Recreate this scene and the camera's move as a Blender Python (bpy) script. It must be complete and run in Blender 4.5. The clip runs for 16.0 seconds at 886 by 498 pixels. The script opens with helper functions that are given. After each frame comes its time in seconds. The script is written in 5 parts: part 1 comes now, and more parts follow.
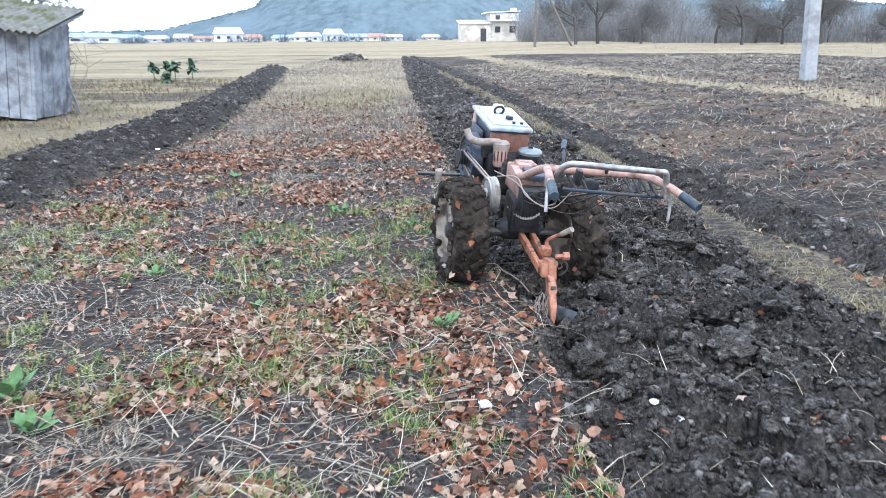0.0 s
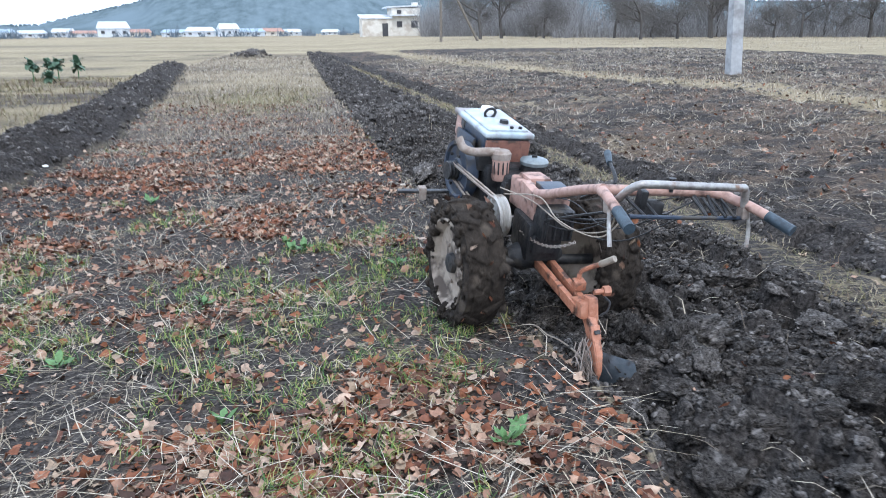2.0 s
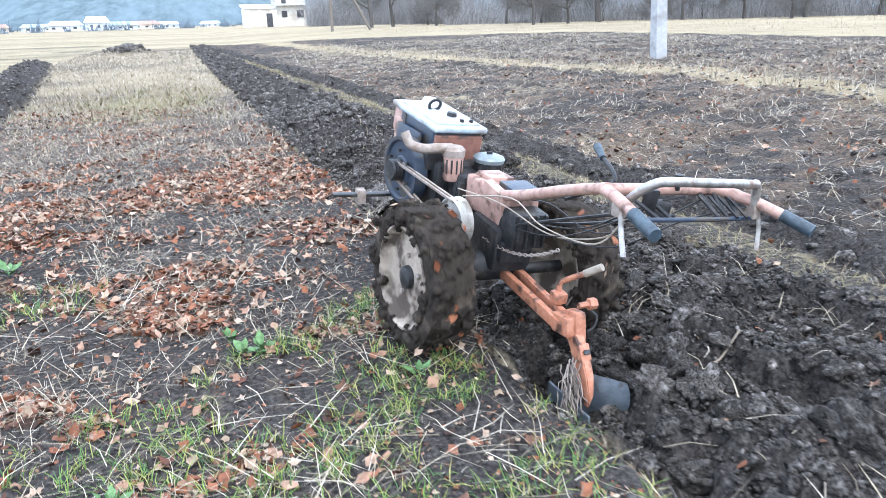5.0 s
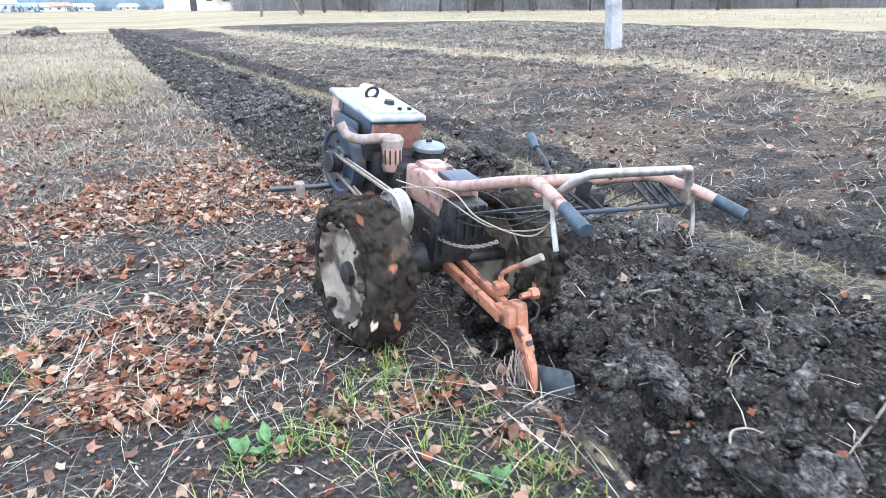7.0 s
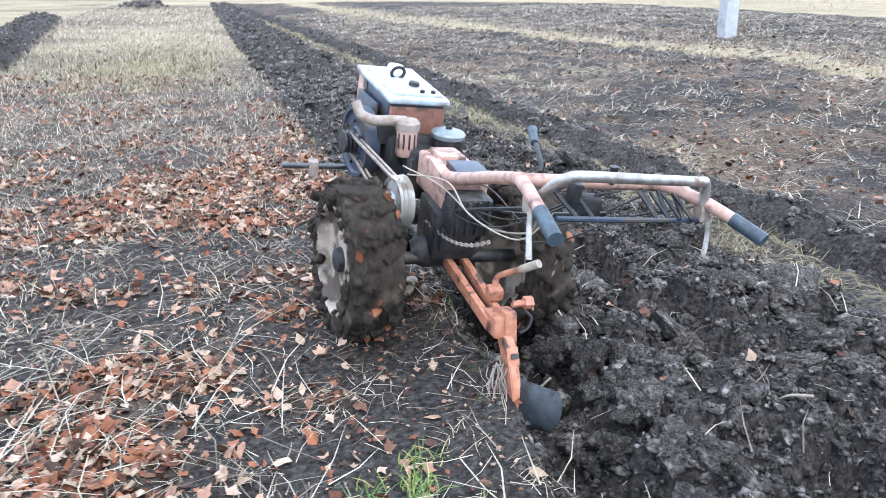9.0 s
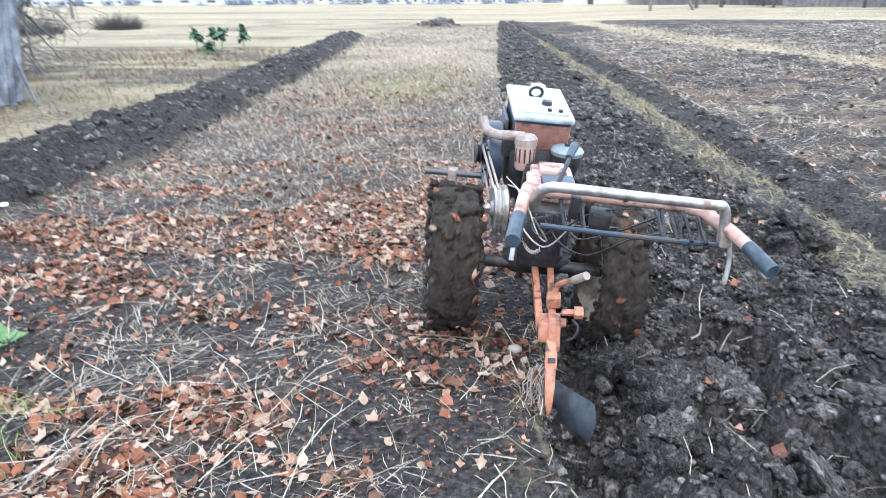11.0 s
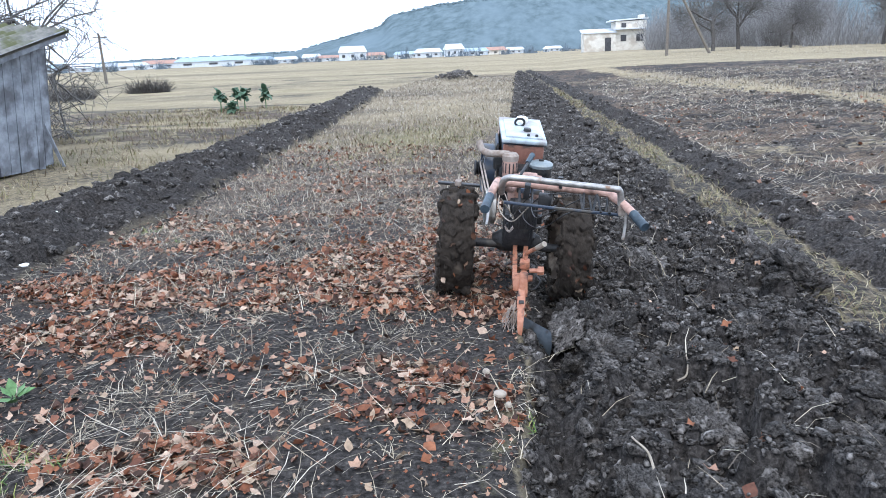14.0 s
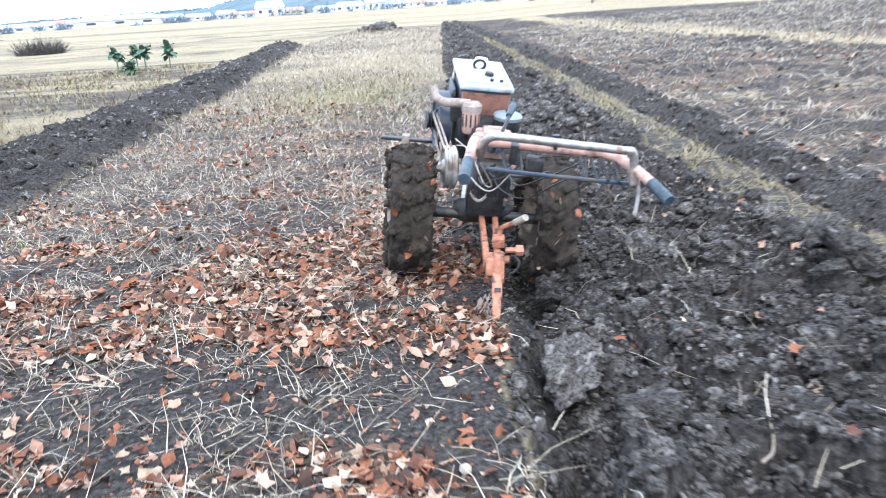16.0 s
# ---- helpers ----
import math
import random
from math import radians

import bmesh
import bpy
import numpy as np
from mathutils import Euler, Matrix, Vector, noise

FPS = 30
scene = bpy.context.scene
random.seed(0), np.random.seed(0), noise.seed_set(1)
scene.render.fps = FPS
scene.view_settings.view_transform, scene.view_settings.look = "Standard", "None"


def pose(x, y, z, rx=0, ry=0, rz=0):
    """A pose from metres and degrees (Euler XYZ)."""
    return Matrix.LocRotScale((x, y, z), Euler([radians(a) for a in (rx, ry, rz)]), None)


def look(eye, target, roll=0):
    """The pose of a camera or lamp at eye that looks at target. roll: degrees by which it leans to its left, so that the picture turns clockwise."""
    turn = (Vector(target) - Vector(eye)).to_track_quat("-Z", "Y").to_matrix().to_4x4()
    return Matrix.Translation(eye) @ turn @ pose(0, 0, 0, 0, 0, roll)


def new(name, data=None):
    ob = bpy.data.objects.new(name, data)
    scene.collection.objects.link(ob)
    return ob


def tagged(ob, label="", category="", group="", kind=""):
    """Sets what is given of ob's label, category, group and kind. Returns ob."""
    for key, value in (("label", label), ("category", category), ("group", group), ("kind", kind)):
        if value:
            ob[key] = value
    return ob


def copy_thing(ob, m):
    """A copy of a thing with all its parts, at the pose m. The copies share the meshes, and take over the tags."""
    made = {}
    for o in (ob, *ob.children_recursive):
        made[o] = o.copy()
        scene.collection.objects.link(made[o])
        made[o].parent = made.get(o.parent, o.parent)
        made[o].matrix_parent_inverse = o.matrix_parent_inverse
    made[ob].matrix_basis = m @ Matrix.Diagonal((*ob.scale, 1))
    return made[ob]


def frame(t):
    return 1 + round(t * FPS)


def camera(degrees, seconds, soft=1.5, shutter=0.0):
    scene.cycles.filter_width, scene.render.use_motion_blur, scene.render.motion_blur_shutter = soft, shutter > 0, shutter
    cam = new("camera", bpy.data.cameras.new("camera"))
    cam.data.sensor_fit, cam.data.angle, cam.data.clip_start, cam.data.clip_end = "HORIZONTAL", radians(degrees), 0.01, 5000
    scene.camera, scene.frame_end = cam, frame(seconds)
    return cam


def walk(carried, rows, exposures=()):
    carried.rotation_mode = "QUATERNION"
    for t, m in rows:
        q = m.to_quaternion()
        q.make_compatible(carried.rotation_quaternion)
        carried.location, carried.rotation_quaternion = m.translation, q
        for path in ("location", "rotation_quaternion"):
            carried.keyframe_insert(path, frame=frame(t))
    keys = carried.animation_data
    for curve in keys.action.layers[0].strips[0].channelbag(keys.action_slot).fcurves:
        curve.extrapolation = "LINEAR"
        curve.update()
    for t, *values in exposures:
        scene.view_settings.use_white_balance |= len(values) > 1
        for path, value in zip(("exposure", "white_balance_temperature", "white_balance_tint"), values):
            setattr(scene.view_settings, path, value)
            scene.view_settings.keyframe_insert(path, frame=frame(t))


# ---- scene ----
# seconds, eye x, y, z, then yaw to the left of +y, pitch up, roll (degrees)
PATH = [
    (0, -0.530, -5.285, 1.579, -3.09, -16.99, -0.39),
    (0.5, -0.649, -4.959, 1.563, -6.48, -17.11, 1.83),
    (1, -0.915, -4.612, 1.575, -13.44, -15.13, 0.88),
    (1.5, -1.004, -4.297, 1.572, -11.03, -14.99, -1.43),
    (2, -1.035, -3.964, 1.553, -11.02, -17.42, -0.38),
    (2.5, -1.163, -3.614, 1.533, -17.42, -18.60, 1.37),
    (3, -1.257, -3.316, 1.555, -19.85, -18.84, 0.24),
    (3.5, -1.224, -2.965, 1.559, -17.14, -16.90, -2.40),
    (3.7, -1.199, -2.854, 1.542, -17.77, -17.53, -2.15),
    (5.8, -1.344, -1.734, 1.511, -19.80, -19.33, -1.26),
    (6, -1.349, -1.651, 1.500, -17.83, -20.30, -1.48),
    (6.5, -1.389, -1.325, 1.515, -22.43, -17.42, -1.21),
    (7, -1.437, -1.105, 1.511, -25.41, -19.46, -0.54),
    (7.5, -1.346, -0.854, 1.526, -21.05, -16.39, -1.77),
    (8, -1.258, -0.656, 1.518, -20.99, -17.92, -2.02),
    (8.2, -1.232, -0.564, 1.515, -20.70, -18.40, -1.74),
    (10.3, -0.459, 0.011, 1.454, -8.86, -24.53, 1.31),
    (10.5, -0.407, 0.043, 1.483, -6.07, -22.75, 0.46),
    (11, -0.195, 0.061, 1.556, 4.93, -19.74, -0.26),
    (11.5, -0.030, -0.015, 1.589, 7.33, -17.29, -1.80),
    (12, 0.015, -0.036, 1.590, 6.08, -16.77, -2.91),
    (12.5, 0.009, -0.040, 1.591, 6.35, -16.58, -2.39),
    (13, 0.012, -0.029, 1.593, 7.43, -15.87, -2.58),
    (13.5, 0.013, -0.025, 1.592, 7.33, -15.66, -2.47),
    (14, 0.014, -0.024, 1.592, 7.12, -15.75, -2.43),
    (14.5, 0.027, 0.000, 1.575, 6.42, -15.83, -2.18),
    (15, -0.005, 0.227, 1.502, 5.24, -18.23, -1.32),
    (15.5, -0.139, 0.782, 1.466, -0.22, -17.85, -0.70),
    (16, -0.169, 1.347, 1.425, 1.56, -19.57, -3.63),
]
# seconds, ground point under the axle x, y, z, then yaw, pitch, roll of the tiller
TILLER_PATH = [
    (0, 0.213, -0.806, -0.011, 1.25, -0.23, -0.38),
    (0.5, 0.200, -0.709, -0.004, -1.03, -0.31, -1.52),
    (1, 0.194, -0.610, -0.012, -4.51, -0.67, -2.03),
    (1.5, 0.197, -0.550, 0.011, -0.78, -0.04, -1.18),
    (2, 0.166, -0.429, -0.002, 0.58, -0.42, -1.50),
    (2.5, 0.138, -0.247, 0.002, -0.44, -0.37, -2.86),
    (3, 0.119, -0.053, 0.001, 0.46, 0.36, -3.65),
    (3.5, 0.131, 0.200, 0.007, 1.25, -1.18, -0.11),
    (3.7, 0.120, 0.286, 0.005, 1.33, -1.08, 0.34),
    (5.8, -0.045, 1.191, 0.010, -0.19, -0.11, 0.57),
    (6, -0.064, 1.282, 0.008, -0.30, 0.34, -0.23),
    (6.5, -0.064, 1.518, 0.011, 0.44, 0.30, 0.99),
    (7, -0.084, 1.772, -0.001, -1.31, -0.59, -1.92),
    (7.5, -0.068, 1.981, -0.000, -2.62, -0.58, -0.87),
    (8, -0.101, 2.202, -0.005, -1.71, -0.33, -0.04),
    (8.2, -0.111, 2.296, -0.002, -1.45, -0.55, 0.48),
    (10.3, -0.008, 2.913, -0.003, -1.95, -0.54, -0.07),
    (10.5, -0.028, 3.020, 0.007, -1.41, -1.81, 0.04),
    (11, -0.040, 3.228, 0.021, -2.31, -1.07, -0.46),
    (11.5, -0.061, 3.468, 0.025, -0.12, -0.82, 0.73),
    (12, -0.066, 3.705, 0.022, 0.56, -0.31, 2.39),
    (12.5, -0.076, 3.937, 0.019, -2.04, -0.24, -0.16),
    (13, -0.095, 4.121, 0.022, 0.13, 0.92, -0.67),
    (13.5, -0.094, 4.317, 0.015, -2.02, 0.43, -0.89),
    (14, -0.083, 4.499, 0.007, -2.34, -0.10, 0.89),
    (14.5, -0.103, 4.663, 0.006, -2.28, 0.36, 1.16),
    (15, -0.095, 4.832, 0.003, -2.09, 0.17, 3.24),
    (15.5, -0.088, 4.953, -0.013, -1.93, 0.91, 3.32),
    (16, -0.083, 5.049, -0.024, -2.17, 0.38, 3.22),
]


def aimed(x, y, z, yaw, pitch, roll):
    a, b = radians(yaw), radians(pitch)
    way = Vector((-math.sin(a) * math.cos(b), math.cos(a) * math.cos(b), math.sin(b)))
    return look((x, y, z), Vector((x, y, z)) + way, roll)


def driven(x, y, z, yaw, pitch, roll):
    return pose(x, y, z, 0, 0, yaw) @ pose(0, 0, 0, pitch) @ pose(0, 0, 0, 0, roll)


cam = camera(65.11, 16.0, 0.85, 0.5)
walk(cam, [(t, aimed(*p)) for t, *p in PATH], exposures=[(0, 0.85), (0.5, 0.97), (1, 0.50), (1.5, 0.80), (2, 0.52), (2.5, 1.10), (3.5, 1.15), (6, 1.20), (7, 1.15), (8.2, 1.05), (10.5, 1.30), (11, 1.15), (11.5, 0.92), (12.2, 0.62), (14.6, 0.60), (15, 0.75), (15.5, 0.75), (16, 1.30)])

# ---- light: a bright overcast sky ----
world = bpy.data.worlds.new("overcast")
scene.world = world
world.use_nodes = True
wn, wl = world.node_tree.nodes, world.node_tree.links
wn.clear()
sky = wn.new("ShaderNodeTexSky")
sky.sky_type, sky.sun_disc = "NISHITA", False
sky.sun_elevation, sky.sun_rotation = radians(38), radians(200)
sky.dust_density, sky.air_density = 1.5, 1.0
clouds = wn.new("ShaderNodeMix")
clouds.data_type = "RGBA"
clouds.inputs["Factor"].default_value = 0.8
clouds.inputs["B"].default_value = (8.4, 10.15, 13.1, 1)
back = wn.new("ShaderNodeBackground")
back.inputs["Strength"].default_value = 0.165
wout = wn.new("ShaderNodeOutputWorld")
wl.new(sky.outputs[0], clouds.inputs["A"])
wl.new(clouds.outputs["Result"], back.inputs["Color"])
wl.new(back.outputs[0], wout.inputs[0])
sun = new("sun", bpy.data.lights.new("sun", "SUN"))
sun.data.energy, sun.data.angle, sun.data.color = 1.2, radians(25), (1.0, 0.96, 0.9)
sun.matrix_world = look((0, 0, 50), (-10, 30, 0))


# ---- materials ----
def material(name, a, b, scale=8.0, rough=0.8, metal=0.0, bump=0.3, detail=6.0, spread=(0.35, 0.65), island=0.0, c=None, cscale=1.5, cband=(0.5, 0.62), each=0.0, spec=0.5, stretch=None):
    """Two colours by noise, a third in patches, relief, and a shift of value for each piece."""
    m = bpy.data.materials.new(name)
    m.use_nodes = True
    n, l = m.node_tree.nodes, m.node_tree.links
    bs = n["Principled BSDF"]
    bs.inputs["Roughness"].default_value, bs.inputs["Metallic"].default_value = rough, metal
    bs.inputs["Specular IOR Level"].default_value = spec
    co = n.new("ShaderNodeTexCoord")
    place = co.outputs["Object"]
    if stretch:
        mp = n.new("ShaderNodeMapping")
        mp.inputs["Scale"].default_value = stretch
        l.new(place, mp.inputs["Vector"])
        place = mp.outputs["Vector"]
    tex = n.new("ShaderNodeTexNoise")
    tex.inputs["Scale"].default_value, tex.inputs["Detail"].default_value, tex.inputs["Roughness"].default_value = scale, detail, 0.65
    l.new(place, tex.inputs["Vector"])
    ramp = n.new("ShaderNodeValToRGB")
    ramp.color_ramp.elements[0].position, ramp.color_ramp.elements[1].position = spread
    ramp.color_ramp.elements[0].color, ramp.color_ramp.elements[1].color = (*a, 1), (*b, 1)
    l.new(tex.outputs["Fac"], ramp.inputs["Fac"])
    col = ramp.outputs["Color"]
    if c:
        t2 = n.new("ShaderNodeTexNoise")
        t2.inputs["Scale"].default_value, t2.inputs["Detail"].default_value = cscale, 5
        l.new(place, t2.inputs["Vector"])
        r2 = n.new("ShaderNodeValToRGB")
        r2.color_ramp.elements[0].position, r2.color_ramp.elements[1].position = cband
        l.new(t2.outputs["Fac"], r2.inputs["Fac"])
        mx = n.new("ShaderNodeMix")
        mx.data_type = "RGBA"
        mx.inputs["B"].default_value = (*c, 1)
        l.new(r2.outputs["Color"], mx.inputs["Factor"])
        l.new(col, mx.inputs["A"])
        col = mx.outputs["Result"]
    if island:
        g = n.new("ShaderNodeNewGeometry")
        hs = n.new("ShaderNodeHueSaturation")
        mr = n.new("ShaderNodeMapRange")
        mr.inputs["To Min"].default_value, mr.inputs["To Max"].default_value = 1 - island, 1 + island
        l.new(g.outputs["Random Per Island"], mr.inputs["Value"])
        l.new(mr.outputs["Result"], hs.inputs["Value"])
        l.new(col, hs.inputs["Color"])
        col = hs.outputs["Color"]
    if each:
        oi = n.new("ShaderNodeObjectInfo")
        hs = n.new("ShaderNodeHueSaturation")
        mr = n.new("ShaderNodeMapRange")
        mr.inputs["To Min"].default_value, mr.inputs["To Max"].default_value = 1 - each, 1 + each
        l.new(oi.outputs["Random"], mr.inputs["Value"])
        l.new(mr.outputs["Result"], hs.inputs["Value"])
        l.new(col, hs.inputs["Color"])
        col = hs.outputs["Color"]
    l.new(col, bs.inputs["Base Color"])
    if bump:
        bp = n.new("ShaderNodeBump")
        bp.inputs["Strength"].default_value, bp.inputs["Distance"].default_value = bump, 0.03
        l.new(tex.outputs["Fac"], bp.inputs["Height"])
        l.new(bp.outputs["Normal"], bs.inputs["Normal"])
    return m


def palette(name, colours, rough=0.7, scale=40, bump=0.2):
    """One of several colours for each loose piece, with a fine grain."""
    m = material(name, (0.55, 0.55, 0.55), (1.0, 1.0, 1.0), scale, rough, bump=bump, spec=0.25)
    n, l = m.node_tree.nodes, m.node_tree.links
    g = n.new("ShaderNodeNewGeometry")
    r = n.new("ShaderNodeValToRGB")
    r.color_ramp.interpolation = "CONSTANT"
    while len(r.color_ramp.elements) < len(colours):
        r.color_ramp.elements.new(0.5)
    for k, c in enumerate(colours):
        r.color_ramp.elements[k].position = k / len(colours)
        r.color_ramp.elements[k].color = (*c, 1)
    l.new(g.outputs["Random Per Island"], r.inputs["Fac"])
    mx = n.new("ShaderNodeMix")
    mx.data_type, mx.blend_type = "RGBA", "MULTIPLY"
    mx.inputs["Factor"].default_value = 1
    ramp = next(x for x in n if x.bl_idname == "ShaderNodeValToRGB" and x != r)
    l.new(ramp.outputs["Color"], mx.inputs["A"])
    l.new(r.outputs["Color"], mx.inputs["B"])
    l.new(mx.outputs["Result"], n["Principled BSDF"].inputs["Base Color"])
    return m


CLOD = material("turned earth", (0.007, 0.0062, 0.0058), (0.155, 0.140, 0.130), 60, 0.75, spec=0.15, bump=1.0, detail=12, spread=(0.38, 0.66), island=0.4, c=(0.30, 0.278, 0.262), cscale=22, cband=(0.55, 0.70))
LUMP = material("broken clod", (0.007, 0.0062, 0.0058), (0.155, 0.140, 0.130), 9, 0.75, spec=0.15, bump=1.0, detail=13, spread=(0.36, 0.66), each=0.45, c=(0.29, 0.27, 0.255), cscale=2.6, cband=(0.54, 0.72))
MUD = material("wet mud", (0.014, 0.011, 0.009), (0.046, 0.037, 0.030), 30, 0.85, spec=0.15, bump=0.8, c=(0.085, 0.068, 0.054), cscale=9, cband=(0.55, 0.7))
LEAF = palette("fallen leaves", [(0.22, 0.082, 0.045), (0.34, 0.19, 0.13), (0.12, 0.046, 0.028), (0.42, 0.26, 0.18), (0.20, 0.072, 0.036), (0.36, 0.26, 0.18), (0.26, 0.10, 0.05), (0.07, 0.034, 0.024), (0.50, 0.36, 0.27), (0.15, 0.075, 0.048), (0.29, 0.11, 0.055), (0.055, 0.03, 0.022)], 0.6)
STRAW = palette("dry straw", [(0.42, 0.355, 0.26), (0.55, 0.48, 0.37), (0.29, 0.235, 0.17), (0.17, 0.14, 0.11), (0.58, 0.52, 0.43)], 0.7)
GRASS = palette("late grass", [(0.10, 0.19, 0.045), (0.17, 0.27, 0.06), (0.27, 0.31, 0.08), (0.07, 0.16, 0.055), (0.38, 0.35, 0.14)], 0.6)
YELLOW = palette("yellowed grass", [(0.32, 0.275, 0.15), (0.25, 0.22, 0.11), (0.42, 0.36, 0.25), (0.19, 0.185, 0.085), (0.22, 0.16, 0.10), (0.34, 0.27, 0.18), (0.14, 0.09, 0.055)], 0.7)
WEED = palette("weed leaves", [(0.10, 0.20, 0.09), (0.13, 0.25, 0.10), (0.17, 0.27, 0.12)], 0.5)
KALE = palette("kale leaves", [(0.07, 0.14, 0.085), (0.11, 0.19, 0.125), (0.05, 0.10, 0.065)], 0.5)
ORANGE = material("faded orange paint", (0.36, 0.13, 0.07), (0.47, 0.215, 0.135), 30, 0.5, bump=0.25, detail=9, c=(0.085, 0.045, 0.034), cscale=17, cband=(0.50, 0.63))
PINK = material("sun-bleached red paint", (0.34, 0.19, 0.15), (0.45, 0.295, 0.245), 22, 0.55, bump=0.18, detail=9, c=(0.13, 0.075, 0.06), cscale=14, cband=(0.52, 0.66))
TANKBLUE = material("pale blue paint", (0.30, 0.37, 0.42), (0.43, 0.49, 0.52), 9, 0.35, bump=0.08, c=(0.20, 0.17, 0.16), cscale=7, cband=(0.5, 0.66))
LIDGREY = material("grey green enamel", (0.13, 0.16, 0.17), (0.24, 0.27, 0.28), 14, 0.45, 0.2, bump=0.1)
IRON = material("oily black iron", (0.012, 0.013, 0.015), (0.04, 0.04, 0.042), 20, 0.5, 0.3, bump=0.3, c=(0.07, 0.06, 0.05), cscale=10, cband=(0.56, 0.7))
NAVY = material("dark blue enamel", (0.018, 0.03, 0.05), (0.035, 0.05, 0.08), 12, 0.45, bump=0.15, c=(0.05, 0.045, 0.04), cscale=12)
STEEL = material("worn steel", (0.24, 0.225, 0.21), (0.46, 0.44, 0.42), 25, 0.42, 0.7, bump=0.15, c=(0.22, 0.14, 0.10), cscale=16, cband=(0.58, 0.7))
RUST = material("rusty grey steel", (0.20, 0.15, 0.12), (0.32, 0.28, 0.25), 20, 0.7, 0.2, bump=0.25)
SHARE = material("polished blue steel", (0.09, 0.115, 0.14), (0.18, 0.21, 0.24), 14, 0.4, 0.3, bump=0.12, c=(0.05, 0.04, 0.035), cscale=8, cband=(0.5, 0.62))
ALU = material("cast aluminium", (0.36, 0.35, 0.33), (0.50, 0.48, 0.45), 15, 0.55, 0.3, bump=0.15, c=(0.20, 0.17, 0.14), cscale=11)
RIM = material("muddy cream rim paint", (0.27, 0.22, 0.175), (0.38, 0.32, 0.26), 14, 0.75, bump=0.2, c=(0.07, 0.052, 0.04), cscale=9, cband=(0.44, 0.58))
RUBBER = material("black rubber", (0.015, 0.015, 0.016), (0.03, 0.03, 0.03), 18, 0.75, bump=0.3, c=(0.06, 0.05, 0.042), cscale=9)
GRIP = material("blue grey rubber grip", (0.018, 0.03, 0.042), (0.045, 0.072, 0.095), 25, 0.5, bump=0.2)
WHITE = material("off white plastic", (0.66, 0.66, 0.63), (0.78, 0.78, 0.76), 20, 0.5, bump=0.1)
WIRE = material("pale tan", (0.24, 0.20, 0.16), (0.36, 0.31, 0.25), 30, 0.6, bump=0.1)
PLANK = material("weathered grey board", (0.17, 0.18, 0.20), (0.33, 0.35, 0.38), 5, 0.85, bump=0.4, c=(0.11, 0.11, 0.12), cscale=3, cband=(0.5, 0.66))
ROOFING = material("mossy corrugated slate", (0.10, 0.10, 0.09), (0.19, 0.18, 0.16), 7, 0.9, bump=0.3, c=(0.07, 0.075, 0.03), cscale=2.5, cband=(0.45, 0.6))
CONCRETE = material("grey concrete", (0.34, 0.35, 0.36), (0.45, 0.46, 0.47), 6, 0.9, bump=0.25, c=(0.26, 0.26, 0.26), cscale=2)
BARK = material("grey bark", (0.045, 0.042, 0.04), (0.11, 0.10, 0.092), 9, 0.9, bump=0.4)
FARTWIG = material("fine grey twigs", (0.10, 0.095, 0.09), (0.17, 0.16, 0.155), 3, 0.9, bump=0.0)
TWIG = material("grey scrub", (0.17, 0.165, 0.165), (0.28, 0.275, 0.275), 3, 0.9, bump=0.0, island=0.3)
OLDWOOD = material("old pole wood", (0.10, 0.085, 0.07), (0.2, 0.175, 0.15), 9, 0.9, bump=0.3)
PLASTER = material("pale plaster", (0.55, 0.52, 0.46), (0.66, 0.63, 0.57), 1.5, 0.9, bump=0.1, c=(0.45, 0.40, 0.34), cscale=0.6)
WHITEWASH = material("whitewash", (0.50, 0.54, 0.58), (0.62, 0.65, 0.68), 1.0, 0.9, bump=0.05)
# aerial haze of the far village put into its trees' twig colour
HAZED_TWIG = material("far twigs, haze in colour", (0.09, 0.125, 0.16), (0.16, 0.20, 0.24), 0.5, 1.0, bump=0.0)
TIN = material("grey roof sheet", (0.42, 0.46, 0.50), (0.55, 0.58, 0.61), 1.0, 0.6, bump=0.05)
BLUEROOF = material("faded blue roof", (0.24, 0.32, 0.38), (0.32, 0.40, 0.46), 1.0, 0.7, bump=0.05)
PANEL = material("brown red paint", (0.17, 0.075, 0.055), (0.24, 0.11, 0.08), 20, 0.55, bump=0.15, c=(0.08, 0.05, 0.04), cscale=15)
BRICKRED = material("brick red roof", (0.30, 0.17, 0.13), (0.38, 0.23, 0.18), 1.0, 0.8, bump=0.05)
HOLE = material("dark window opening", (0.03, 0.03, 0.035), (0.06, 0.06, 0.065), 2.0, 0.4, bump=0.0)
# blue-grey distance haze is painted into this base colour
HAZED_WOODS = material("far woods, haze in colour", (0.085, 0.117, 0.130), (0.148, 0.192, 0.212), 0.10, 1.0, spec=0.0, stretch=(1.0, 0.16, 1.0), bump=0.0, island=0.06, c=(0.145, 0.19, 0.215), cscale=0.014, cband=(0.48, 0.7))


